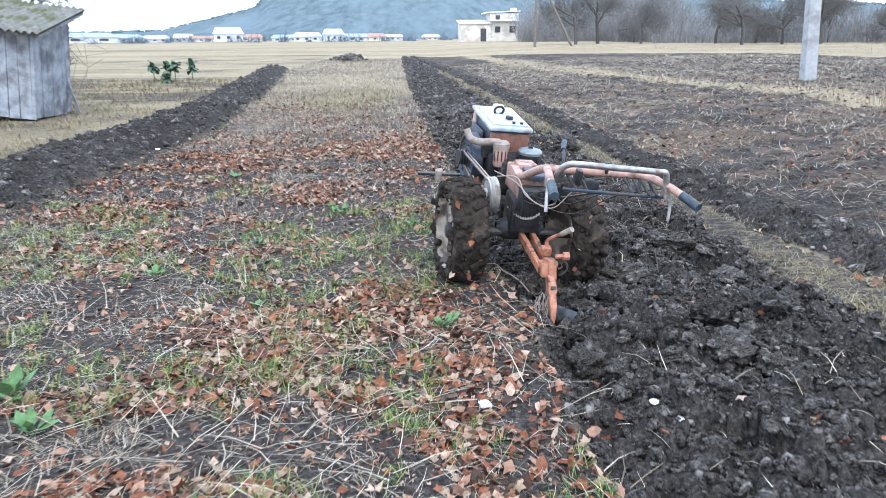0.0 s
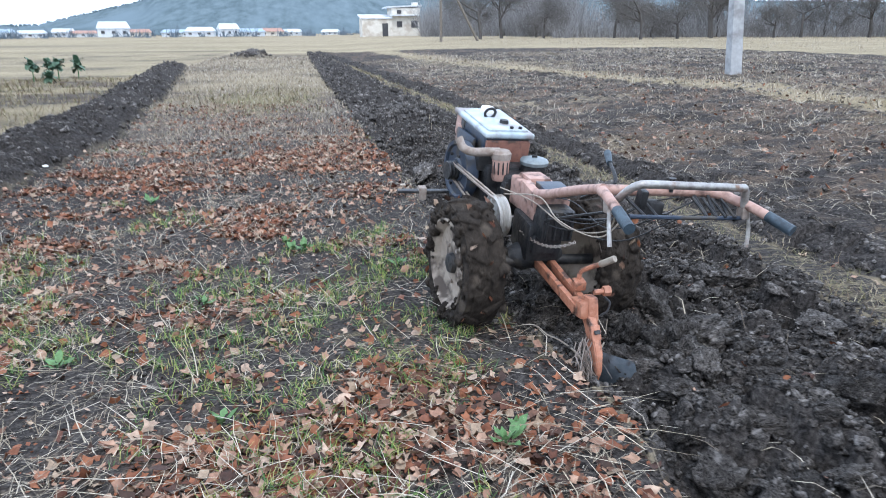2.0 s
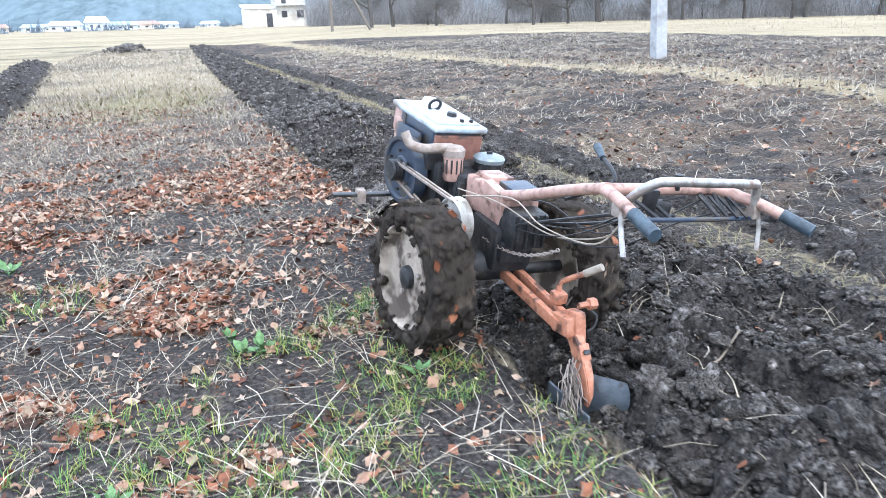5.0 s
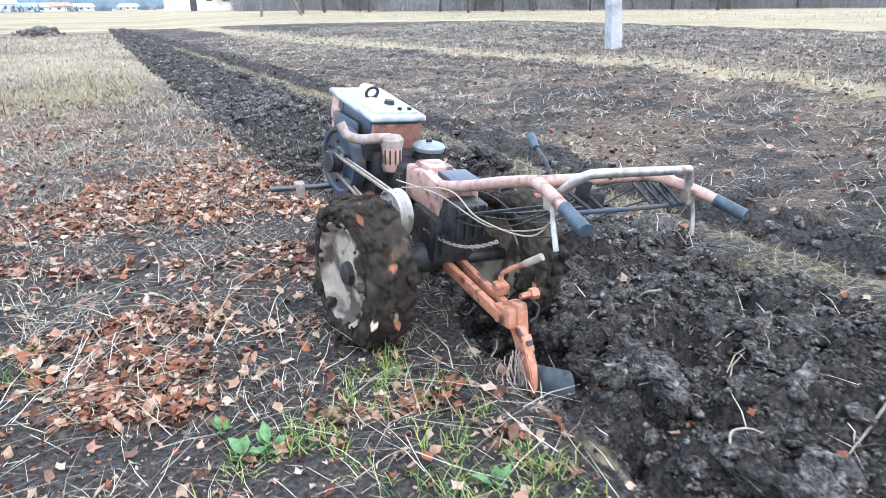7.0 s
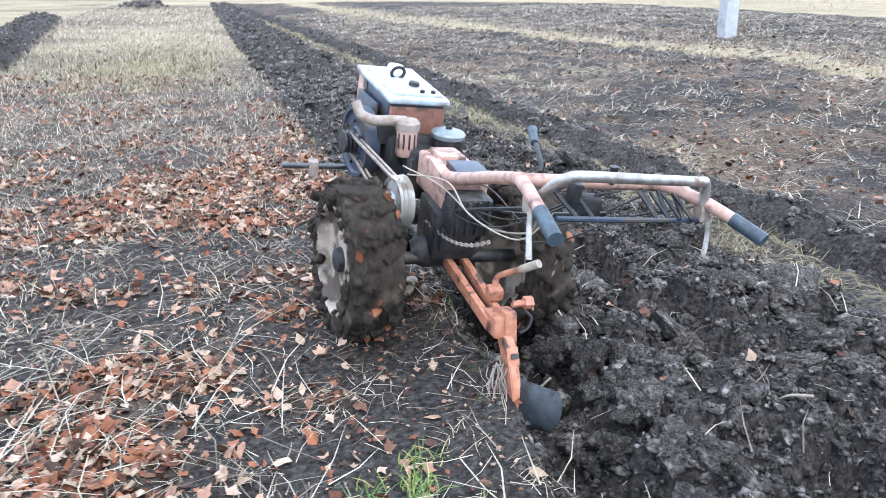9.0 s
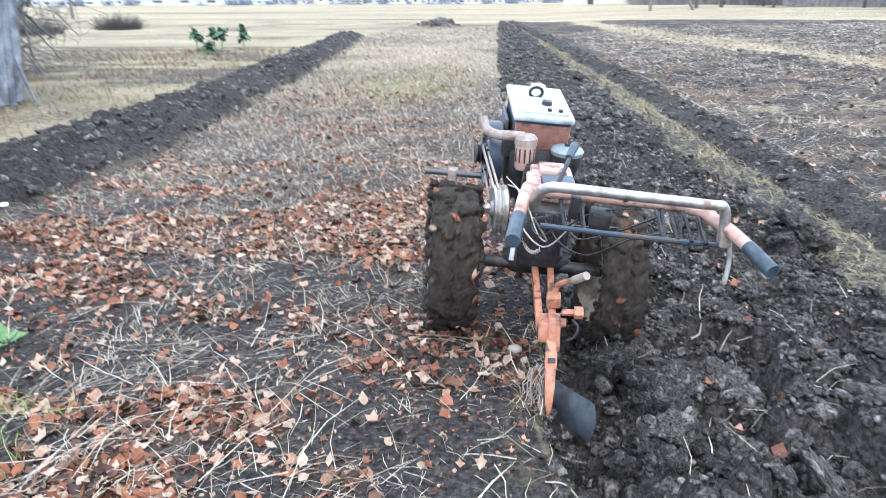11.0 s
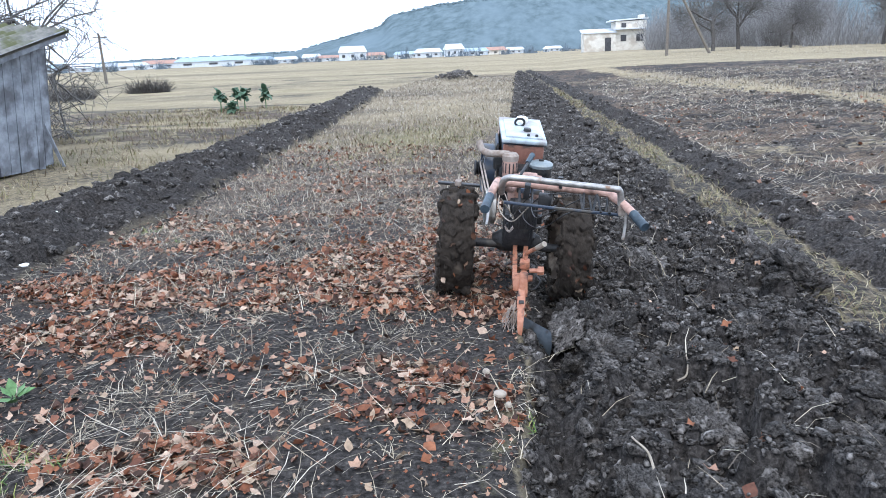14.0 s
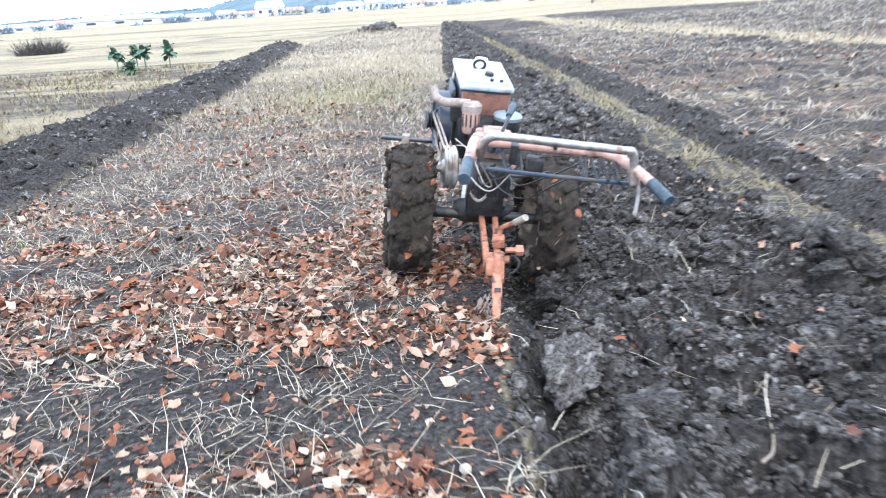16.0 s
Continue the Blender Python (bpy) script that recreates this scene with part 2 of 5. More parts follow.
def ground_material():
    m = bpy.data.materials.new("field ground")
    m.use_nodes = True
    n, l = m.node_tree.nodes, m.node_tree.links
    bs = n["Principled BSDF"]
    bs.inputs["Roughness"].default_value = 0.93
    bs.inputs["Specular IOR Level"].default_value = 0.12
    co = n.new("ShaderNodeTexCoord")

    def tex(scale, detail=8.0, rough=0.65, stretch=None):
        t = n.new("ShaderNodeTexNoise")
        t.inputs["Scale"].default_value, t.inputs["Detail"].default_value, t.inputs["Roughness"].default_value = scale, detail, rough
        if stretch:
            mp = n.new("ShaderNodeMapping")
            mp.inputs["Scale"].default_value = stretch
            l.new(co.outputs["Object"], mp.inputs["Vector"])
            l.new(mp.outputs["Vector"], t.inputs["Vector"])
        else:
            l.new(co.outputs["Object"], t.inputs["Vector"])
        return t.outputs["Fac"]

    def ramp(fac, stops):
        r = n.new("ShaderNodeValToRGB")
        while len(r.color_ramp.elements) < len(stops):
            r.color_ramp.elements.new(0.5)
        for e, (p, c) in zip(r.color_ramp.elements, stops):
            e.position, e.color = p, (*c, 1)
        l.new(fac, r.inputs["Fac"])
        return r.outputs["Color"]

    def mix(fac, a, b):
        x = n.new("ShaderNodeMix")
        x.data_type = "RGBA"
        l.new(fac, x.inputs["Factor"])
        l.new(a, x.inputs["A"])
        l.new(b, x.inputs["B"])
        return x.outputs["Result"]

    def attr(name):
        a = n.new("ShaderNodeAttribute")
        a.attribute_name = name
        return a.outputs["Fac"]

    def patchy(fac, noise_out, hard=3.0):
        """fac broken up by noise."""
        a = n.new("ShaderNodeMath")
        a.operation = "MULTIPLY_ADD"
        l.new(noise_out, a.inputs[0])
        a.inputs[1].default_value = -1.0
        l.new(fac, a.inputs[2])
        b = n.new("ShaderNodeMath")
        b.operation, b.use_clamp = "MULTIPLY_ADD", True
        l.new(a.outputs[0], b.inputs[0])
        b.inputs[1].default_value, b.inputs[2].default_value = hard, 0.5
        return b.outputs[0]

    fine, mid, big = tex(38, 9, 0.72), tex(7, 9, 0.72), tex(0.5, 6)
    fibre = tex(48, 10, 0.8, (1.0, 0.55, 1.0))
    earth = ramp(fine, [(0.36, (0.010, 0.009, 0.0085)), (0.50, (0.040, 0.036, 0.034)), (0.63, (0.088, 0.079, 0.074)), (0.75, (0.17, 0.155, 0.146))])
    litter = ramp(fibre, [(0.36, (0.018, 0.015, 0.013)), (0.47, (0.075, 0.056, 0.044)), (0.58, (0.17, 0.13, 0.10)), (0.72, (0.33, 0.27, 0.21))])
    straw = ramp(fibre, [(0.34, (0.095, 0.076, 0.05)), (0.5, (0.26, 0.213, 0.138)), (0.68, (0.43, 0.365, 0.255))])
    green = ramp(fibre, [(0.35, (0.10, 0.095, 0.045)), (0.55, (0.19, 0.17, 0.08)), (0.75, (0.30, 0.265, 0.145))])
    patch = tex(11, 6, 0.7, (0.6, 1.5, 1.0))
    col = mix(patchy(attr("litter"), mid, 4.5), earth, litter)
    col = mix(patchy(attr("straw"), patch, 4.0), col, straw)
    col = mix(patchy(attr("green"), mid), col, green)
    col = mix(attr("soil"), col, earth)
    wide = tex(0.05, 8, 0.7, (0.5, 1.4, 1.0))
    v0 = n.new("ShaderNodeHueSaturation")
    mr0 = n.new("ShaderNodeMapRange")
    mr0.inputs["From Min"].default_value, mr0.inputs["From Max"].default_value = 0.35, 0.65
    mr0.inputs["To Min"].default_value, mr0.inputs["To Max"].default_value = 0.78, 1.2
    l.new(wide, mr0.inputs["Value"])
    l.new(mr0.outputs["Result"], v0.inputs["Value"])
    l.new(col, v0.inputs["Color"])
    col = v0.outputs["Color"]
    v = n.new("ShaderNodeHueSaturation")
    mr = n.new("ShaderNodeMapRange")
    mr.inputs["From Min"].default_value, mr.inputs["From Max"].default_value = 0.3, 0.7
    mr.inputs["To Min"].default_value, mr.inputs["To Max"].default_value = 0.82, 1.18
    l.new(big, mr.inputs["Value"])
    l.new(mr.outputs["Result"], v.inputs["Value"])
    l.new(col, v.inputs["Color"])
    l.new(v.outputs["Color"], bs.inputs["Base Color"])
    bp = n.new("ShaderNodeBump")
    bp.inputs["Strength"].default_value, bp.inputs["Distance"].default_value = 0.7, 0.03
    l.new(fine, bp.inputs["Height"])
    l.new(bp.outputs["Normal"], bs.inputs["Normal"])
    return m


# ---- helpers ----
RNG = np.random.RandomState(5)


def lattice(ix, iy, seed):
    h = (ix.astype(np.int64) * 374761393 + iy.astype(np.int64) * 668265263 + seed * 1442695041) & 0x7FFFFFFF
    h = ((h ^ (h >> 13)) * 1274126177) & 0x7FFFFFFF
    return ((h ^ (h >> 16)) & 0xFFFF) / 65535.0


def rough(x, y, size, octaves=3, seed=0):
    """Smooth noise about 0, within about one either way."""
    x, y = np.asarray(x, float), np.asarray(y, float)
    out, amp, total = 0, 1.0, 0.0
    for k in range(octaves):
        u, v = x / size + 17.3 * k, y / size - 9.1 * k
        i, j = np.floor(u), np.floor(v)
        a, b = u - i, v - j
        a, b = a * a * (3 - 2 * a), b * b * (3 - 2 * b)
        s = seed + 31 * k
        n = (lattice(i, j, s) * (1 - a) + lattice(i + 1, j, s) * a) * (1 - b) + (lattice(i, j + 1, s) * (1 - a) + lattice(i + 1, j + 1, s) * a) * b
        out, total, amp, size = out + amp * (2 * n - 1), total + amp, amp * 0.55, size * 0.47
    return out / total


def smooth(v, a, b):
    t = np.clip((np.asarray(v, float) - a) / (b - a), 0, 1)
    return t * t * (3 - 2 * t)


def mesh_of(name, verts, faces, mats, smooth_shade=False):
    """A mesh from an array of places and an array of faces with equal corner counts."""
    verts, faces = np.asarray(verts, np.float32), np.asarray(faces, np.int32)
    me = bpy.data.meshes.new(name)
    me.vertices.add(len(verts))
    me.vertices.foreach_set("co", verts.ravel())
    me.loops.add(faces.size)
    me.loops.foreach_set("vertex_index", faces.ravel())
    me.polygons.add(len(faces))
    me.polygons.foreach_set("loop_start", np.arange(0, faces.size, faces.shape[1], dtype=np.int32))
    if smooth_shade:
        me.polygons.foreach_set("use_smooth", np.ones(len(faces), bool))
    for m in mats if isinstance(mats, (list, tuple)) else [mats]:
        me.materials.append(m)
    me.update(calc_edges=True)
    me.validate()
    return me


def part(name, bm, mat, parent=None, label="", m=None, soft=True):
    me = bpy.data.meshes.new(name)
    if m is not None:
        bm.transform(m)
    bmesh.ops.recalc_face_normals(bm, faces=bm.faces)
    bm.to_mesh(me)
    bm.free()
    me.materials.append(mat)
    if soft:
        me.polygons.foreach_set("use_smooth", np.ones(len(me.polygons), bool))
        me.set_sharp_from_angle(angle=radians(40))
    ob = new(name, me)
    ob.parent = parent
    if label:
        tagged(ob, label)
    return ob


def block(sx, sy, sz, bevel=0.01, m=None, segments=2, bm=None):
    own = bmesh.new()
    bmesh.ops.create_cube(own, size=1)
    bmesh.ops.scale(own, vec=(sx, sy, sz), verts=own.verts)
    if bevel:
        bmesh.ops.bevel(own, geom=own.edges[:], offset=bevel, segments=segments, affect="EDGES", profile=0.6)
    return joined(own, m, bm)


def joined(own, m, bm):
    if m is not None:
        own.transform(m)
    if bm is None:
        return own
    me = bpy.data.meshes.new("tmp")
    own.to_mesh(me)
    own.free()
    bm.from_mesh(me)
    bpy.data.meshes.remove(me)
    return bm


def turned(profile, sides=24, m=None, bm=None):
    """A body of revolution about x, from (along, radius) pairs."""
    own = bmesh.new()
    rings = []
    for a, r in profile:
        if r < 1e-5:
            rings.append([own.verts.new((a, 0, 0))])
        else:
            rings.append([own.verts.new((a, r * math.cos(2 * math.pi * k / sides), r * math.sin(2 * math.pi * k / sides))) for k in range(sides)])
    for p, q in zip(rings, rings[1:]):
        for k in range(sides):
            c = [p[k % len(p)], p[(k + 1) % len(p)], q[(k + 1) % len(q)], q[k % len(q)]]
            c = list(dict.fromkeys(c))
            if len(c) > 2:
                own.faces.new(c)
    return joined(own, m, bm)


def curve(points, steps=6):
    """Points along a smooth line through the given ones."""
    p = [Vector(q) for q in points]
    if len(p) < 3:
        return p
    p = [2 * p[0] - p[1]] + p + [2 * p[-1] - p[-2]]
    out = []
    for a, b, c, d in zip(p, p[1:], p[2:], p[3:]):
        for k in range(steps):
            t = k / steps
            out.append(0.5 * (2 * b + (c - a) * t + (2 * a - 5 * b + 4 * c - d) * t * t + (3 * b - a - 3 * c + d) * t ** 3))
    return out + [p[-2]]


def tube(points, radius, sides=10, smooth_line=True, bm=None, squash=1.0):
    """A closed tube along points; radius is one number or one for each end."""
    pts = curve(points) if smooth_line else [Vector(q) for q in points]
    r0, r1 = radius if isinstance(radius, (tuple, list)) else (radius, radius)
    own = bmesh.new()
    up, rings = None, []
    for k, p in enumerate(pts):
        d = (pts[min(k + 1, len(pts) - 1)] - pts[max(k - 1, 0)]).normalized()
        if up is None:
            up = d.orthogonal().normalized() if abs(d.z) > 0.9 else Vector((0, 0, 1))
        side = d.cross(up).normalized()
        up = side.cross(d).normalized()
        r = r0 + (r1 - r0) * k / (len(pts) - 1)
        rings.append([own.verts.new(p + r * (side * math.cos(a) + up * squash * math.sin(a))) for a in (2 * math.pi * (i + 0.5) / sides for i in range(sides))])
    for p, q in zip(rings, rings[1:]):
        for i in range(sides):
            own.faces.new((p[i], p[(i + 1) % sides], q[(i + 1) % sides], q[i]))
    own.faces.new(rings[0][::-1])
    own.faces.new(rings[-1])
    return joined(own, None, bm)


def ico(level):
    b = bmesh.new()
    bmesh.ops.create_icosphere(b, subdivisions=level, radius=1)
    v, f = np.array([p.co[:] for p in b.verts]), np.array([[q.index for q in p.verts] for p in b.faces])
    b.free()
    return v, f


def spins(n, tilt=None):
    """n random turns as matrices; with tilt, about z and then leaning up to that many radians."""
    if tilt is None:
        q = RNG.normal(size=(n, 4))
        q /= np.linalg.norm(q, axis=1)[:, None]
        w, x, y, z = q.T
    else:
        a, b, c = RNG.uniform(0, 2 * math.pi, n) / 2, RNG.uniform(0, 2 * math.pi, n), RNG.uniform(0, tilt, n) / 2
        w, x, y, z = np.cos(c) * np.cos(a), np.sin(c) * np.cos(b), np.sin(c) * np.sin(b), np.cos(c) * np.sin(a)
        k = np.sqrt(w * w + x * x + y * y + z * z)
        w, x, y, z = w / k, x / k, y / k, z / k
    return np.stack([np.stack([1 - 2 * (y * y + z * z), 2 * (x * y - z * w), 2 * (x * z + y * w)], -1), np.stack([2 * (x * y + z * w), 1 - 2 * (x * x + z * z), 2 * (y * z - x * w)], -1), np.stack([2 * (x * z - y * w), 2 * (y * z + x * w), 1 - 2 * (x * x + y * y)], -1)], 1)


def strewn(shape, faces, places, sizes, turns, jitter=0.0):
    """Many copies of a small shape as one pair of arrays."""
    n, k = len(places), len(shape)
    v = np.repeat(shape[None], n, 0)
    if jitter:
        v = v * (1 + RNG.uniform(-jitter, jitter, (n, k, 1)))
    sizes = sizes if sizes.ndim == 2 else sizes[:, None] * np.ones(3)
    v = np.einsum("nij,nkj->nki", turns, v * sizes[:, None]) + places[:, None]
    return v.reshape(-1, 3), (faces[None] + (np.arange(n) * k)[:, None, None]).reshape(-1, faces.shape[1])


# ---- the lie of the land ----
def edge_x(y):
    return np.interp(y, [-6, -2.5, -1.4, -0.6, 0.3, 1, 2.6, 4, 9.5, 18, 36, 57], [0.35, 0.18, 0.17, 0.05, -0.08, -0.07, -0.02, -0.05, -0.15, -0.34, -0.55, -0.6])


def slabs(x, y, size, seed=0):
    """Broken cells, each a tilted and rounded slab at its own height, about 0."""
    x, y = np.asarray(x, float), np.asarray(y, float)
    u = x / size + 0.45 * rough(x, y, size * 0.8, 2, seed + 5)
    v = y / size + 0.45 * rough(x, y, size * 0.8, 2, seed + 6)
    i, j = np.floor(u), np.floor(v)
    best, out = np.full(u.shape, 1e9), np.zeros(u.shape)
    for a in (-1, 0, 1):
        for b in (-1, 0, 1):
            ci, cj = i + a, j + b
            du = u - ci - 0.1 - 0.8 * lattice(ci, cj, seed + 11)
            dv = v - cj - 0.1 - 0.8 * lattice(ci, cj, seed + 12)
            d = du * du + dv * dv
            h = 2 * lattice(ci, cj, seed + 13) - 1 + 2.6 * (lattice(ci, cj, seed + 14) - 0.5) * du + 2.6 * (lattice(ci, cj, seed + 15) - 0.5) * dv - 0.9 * d
            near = d < best
            best, out = np.where(near, d, best), np.where(near, h, out)
    return out


def drift(x, y):
    """Where the leaves have gathered."""
    x, y = np.asarray(x, float), np.asarray(y, float)
    return smooth(rough(x * 0.7, y * 1.25, 0.5, 3, 40) + 0.35 * rough(x, y, 2.4, 2, 41), -0.14, 0.30)


def band_x(y):
    return np.interp(y, [-6, -0.3, 3.5, 8.8, 15, 32, 57], [2.15, 2.0, 1.93, 1.70, 1.50, 0.93, -0.3])


def strip_x(y):
    return np.interp(y, [-6, -1, 1, 4.2, 8.2, 13.8, 32, 57], [2.85, 2.62, 2.45, 2.3, 2.18, 2.02, 1.2, -0.1])


def ditch_x(y):
    return strip_x(y) + np.interp(y, [0, 10, 30, 57], [0.6, 0.62, 0.65, 0.5])


def ridge_in(y):
    return np.interp(y, [-6, 1, 4.7, 6.9, 10.5, 15.5, 24, 33], [-4.2, -4.2, -4.0, -3.8, -4.15, -4.5, -5.4, -6.55])


def ridge_out(y):
    return np.interp(y, [-6, 4.5, 9.5, 13.3, 18, 24, 31], [-6.0, -5.85, -5.6, -5.8, -6.4, -7.0, -7.75])


def zones(x, y):
    """How much each place is open soil, litter, straw or green, and its height."""
    x, y = np.asarray(x, float), np.asarray(y, float)
    w = 0.05 * rough(x, y, 0.4, 2, 3) + 0.05 * rough(x, y, 1.3, 2, 8)
    w2 = 0.12 * rough(x, y, 0.5, 3, 33)
    e, b, s, d = edge_x(y) + w, band_x(y) + w + w2, strip_x(y) + w + 0.6 * w2, ditch_x(y) + 2 * w
    li, lo = ridge_in(y) + 2 * w, ridge_out(y) + 2 * w
    run = 1 - smooth(y, 55, 58)
    band = smooth(x - e, -0.03, 0.04) * (1 - smooth(x - b, -0.06, 0.06)) * run
    ditch = smooth(x - s, -0.05, 0.05) * (1 - smooth(x - d, -0.1, 0.1)) * run
    ridge = smooth(x - lo, -0.1, 0.15) * (1 - smooth(x - li, -0.15, 0.1)) * (1 - smooth(y, 32.2, 33.0))
    heap = np.exp(-(((x + 4.2) / 1.15) ** 2 + ((y - 44) / 3.0) ** 2) ** 2)
    line = (np.exp(-((y - 25.2 - 0.02 * x) / 0.4) ** 2) + 0.8 * np.exp(-((y - 61 + 0.1 * x) / 0.9) ** 2) + 0.7 * np.exp(-((y - 92 + 0.12 * x) / 2.0) ** 2)) * smooth(-x, 7.0, 7.6) * (1 - smooth(-x, 60, 80))
    soil = np.maximum.reduce([band, ditch, ridge, heap, 0.85 * line])
    far_edge = 57 - 0.98 * (x + 0.5)
    old = smooth(x - d, -0.25, -0.05) * (1 - smooth(y - far_edge, -2, 2)) * (1 - smooth(x + 2 * w, 20.5, 22.5))
    stripe_at = np.interp(y, [-5, 5.3, 9.9, 14.7, 27.7, 45], [8.3, 8.6, 8.8, 7.9, 6.4, 5.0]) + 5 * w
    stripe = np.exp(-((x - stripe_at) / np.interp(y, [0, 30], [0.45, 0.8])) ** 2) * old
    mine = smooth(x - li, -0.12, 0.02) * (1 - smooth(x - e, -0.05, 0.05)) * (1 - smooth(y, 50, 57))
    strip = smooth(x - b, -0.05, 0.05) * (1 - smooth(x - s, -0.05, 0.05)) * run
    left = smooth(li - x, 0, 0.2)
    patch = np.exp(-(((x + 2.0) / 1.6) ** 2 + ((y - 13.5) / 3.2) ** 2))
    big, small = rough(x, y, 2.6, 3, 21), rough(x, y, 0.7, 3, 22)
    wild = np.clip(1 - mine - strip - old - left * (1 - smooth(y, 60, 90)), 0, 1)
    gathered = drift(x, y)
    verge = np.exp(-((x - e + 0.12) / 0.28) ** 2) * (1 - 0.75 * smooth(y, 1.0, 3.5))
    litter = mine * (0.34 + 0.2 * gathered + 0.1 * small + 0.16 * smooth(y, 3, 9) - 0.25 * verge) + old * (0.40 + 0.2 * drift(x + 9, y) + 0.1 * big)
    straw = mine * (0.12 + 0.36 * smooth(y, 8, 16) + 0.2 * big) + old * (0.24 + 0.3 * big + 0.14 * small) + strip * 0.38 + stripe * 0.6 + left * (0.62 + 0.25 * big) + wild * 0.95
    green = mine * (0.16 + 0.22 * big + 0.12 * small) * (1 - smooth(y, 6, 20)) + patch * 0.5 + strip * (0.27 + 0.3 * big) + left * (0.27 + 0.25 * big) + stripe * 0.2
    garden = left * smooth(y, 12.5, 15) * (1 - smooth(y, 23.5, 25)) * smooth(x, -34, -24) * smooth(rough(x, y * 2, 1.5, 3, 77), -0.5, 0.3)
    straw, green, litter = straw - 0.32 * garden, green - 0.1 * garden, litter + 0.62 * garden
    rise = 0.6 * (1 - np.exp(-np.maximum(x - 3, 0) / 8))
    z = rise + 0.012 * rough(x, y, 0.5, 3, 5) + 0.02 * rough(x, y, 2.2, 2, 6)
    lumps = rough(x, y, 0.34, 4, 11)
    trench = np.exp(-((x - e - 0.19) / 0.15) ** 2) * (1 - smooth(y, 4.6, 6.0)) * band
    z = z + band * (0.02 + 0.05 * lumps + 0.062 * slabs(x, y, 0.34, 100) + 0.046 * slabs(x, y, 0.16, 130) + 0.016 * slabs(x, y, 0.065, 160)) - 0.17 * trench
    z = z + ditch * (0.06 + 0.05 * lumps + 0.045 * slabs(x, y, 0.22, 190) + 0.02 * slabs(x, y, 0.09, 210)) - 0.10 * np.exp(-((x - s - 0.08) / 0.1) ** 2) * run
    hump = np.clip(1 - np.abs((x - (li + lo) / 2) / np.maximum((li - lo) / 2, 0.1)), 0, 1) ** 0.6
    z = z + ridge * (0.24 * hump + 0.05 * lumps + 0.06 * slabs(x, y, 0.32, 230) + 0.035 * slabs(x, y, 0.14, 240)) + heap * (0.34 + 0.12 * lumps) + old * (0.06 * rough(x, y, 0.6, 3, 15) + 0.028 * slabs(x, y, 0.28, 250))
    near = np.exp(-((x - e + 0.12) / 0.14) ** 2) * (1 - band) * (1 - smooth(y, 4.6, 6.0))
    z = z + 0.02 * near
    fade = smooth(np.hypot(x, y), 60, 140)
    return dict(soil=np.clip(soil, 0, 1), litter=np.clip(litter, 0, 1), straw=np.clip(straw, 0, 1), green=np.clip(green, 0, 1), z=z * (1 - fade) + rise * fade, band=band, ditch=ditch, ridge=ridge, heap=heap, mine=mine, strip=strip, old=old, stripe=stripe, left=left)


def lie(x, y):
    return zones(x, y)["z"]


def steps(*spans):
    out = []
    for a, b, d in spans:
        out += list(np.arange(a, b - d * 0.5, d))
    return np.array(out + [spans[-1][1]])


def build_ground():
    out = np.geomspace(1, 150, 26)
    gx = np.concatenate([-22 - 20 * (out[::-1] - 0.9), steps((-21, -8, 0.45), (-8, -6.2, 0.1), (-6.2, -3.6, 0.045), (-3.6, -0.4, 0.042), (-0.4, 2.3, 0.02), (2.3, 3.8, 0.032), (3.8, 9.5, 0.09), (9.5, 22, 0.3)), 22 + 20 * (out - 0.9)])
    gy = np.concatenate([-8 - 6 * (np.geomspace(1, 60, 10)[::-1] - 0.8), steps((-8, -3.8, 0.3), (-3.8, 7.5, 0.03), (7.5, 20, 0.075), (20, 60, 0.25)), 60 + 20 * (out - 0.9)])
    x, y = np.meshgrid(gx, gy)
    zn = zones(x, y)
    nx, ny = len(gx), len(gy)
    i = (np.arange(ny - 1)[:, None] * nx + np.arange(nx - 1)).ravel()
    me = mesh_of("ground", np.stack([x, y, zn["z"]], -1).reshape(-1, 3), np.stack([i, i + 1, i + nx + 1, i + nx], -1), ground_material(), True)
    for k in ("soil", "litter", "straw", "green"):
        a = me.attributes.new(k, "FLOAT", "POINT")
        a.data.foreach_set("value", zn[k].astype(np.float32).ravel())
    return tagged(new("ground", me), "wide autumn field of dark soil, stubble and fallen leaves", "ground", kind="structure")


ground = build_ground()


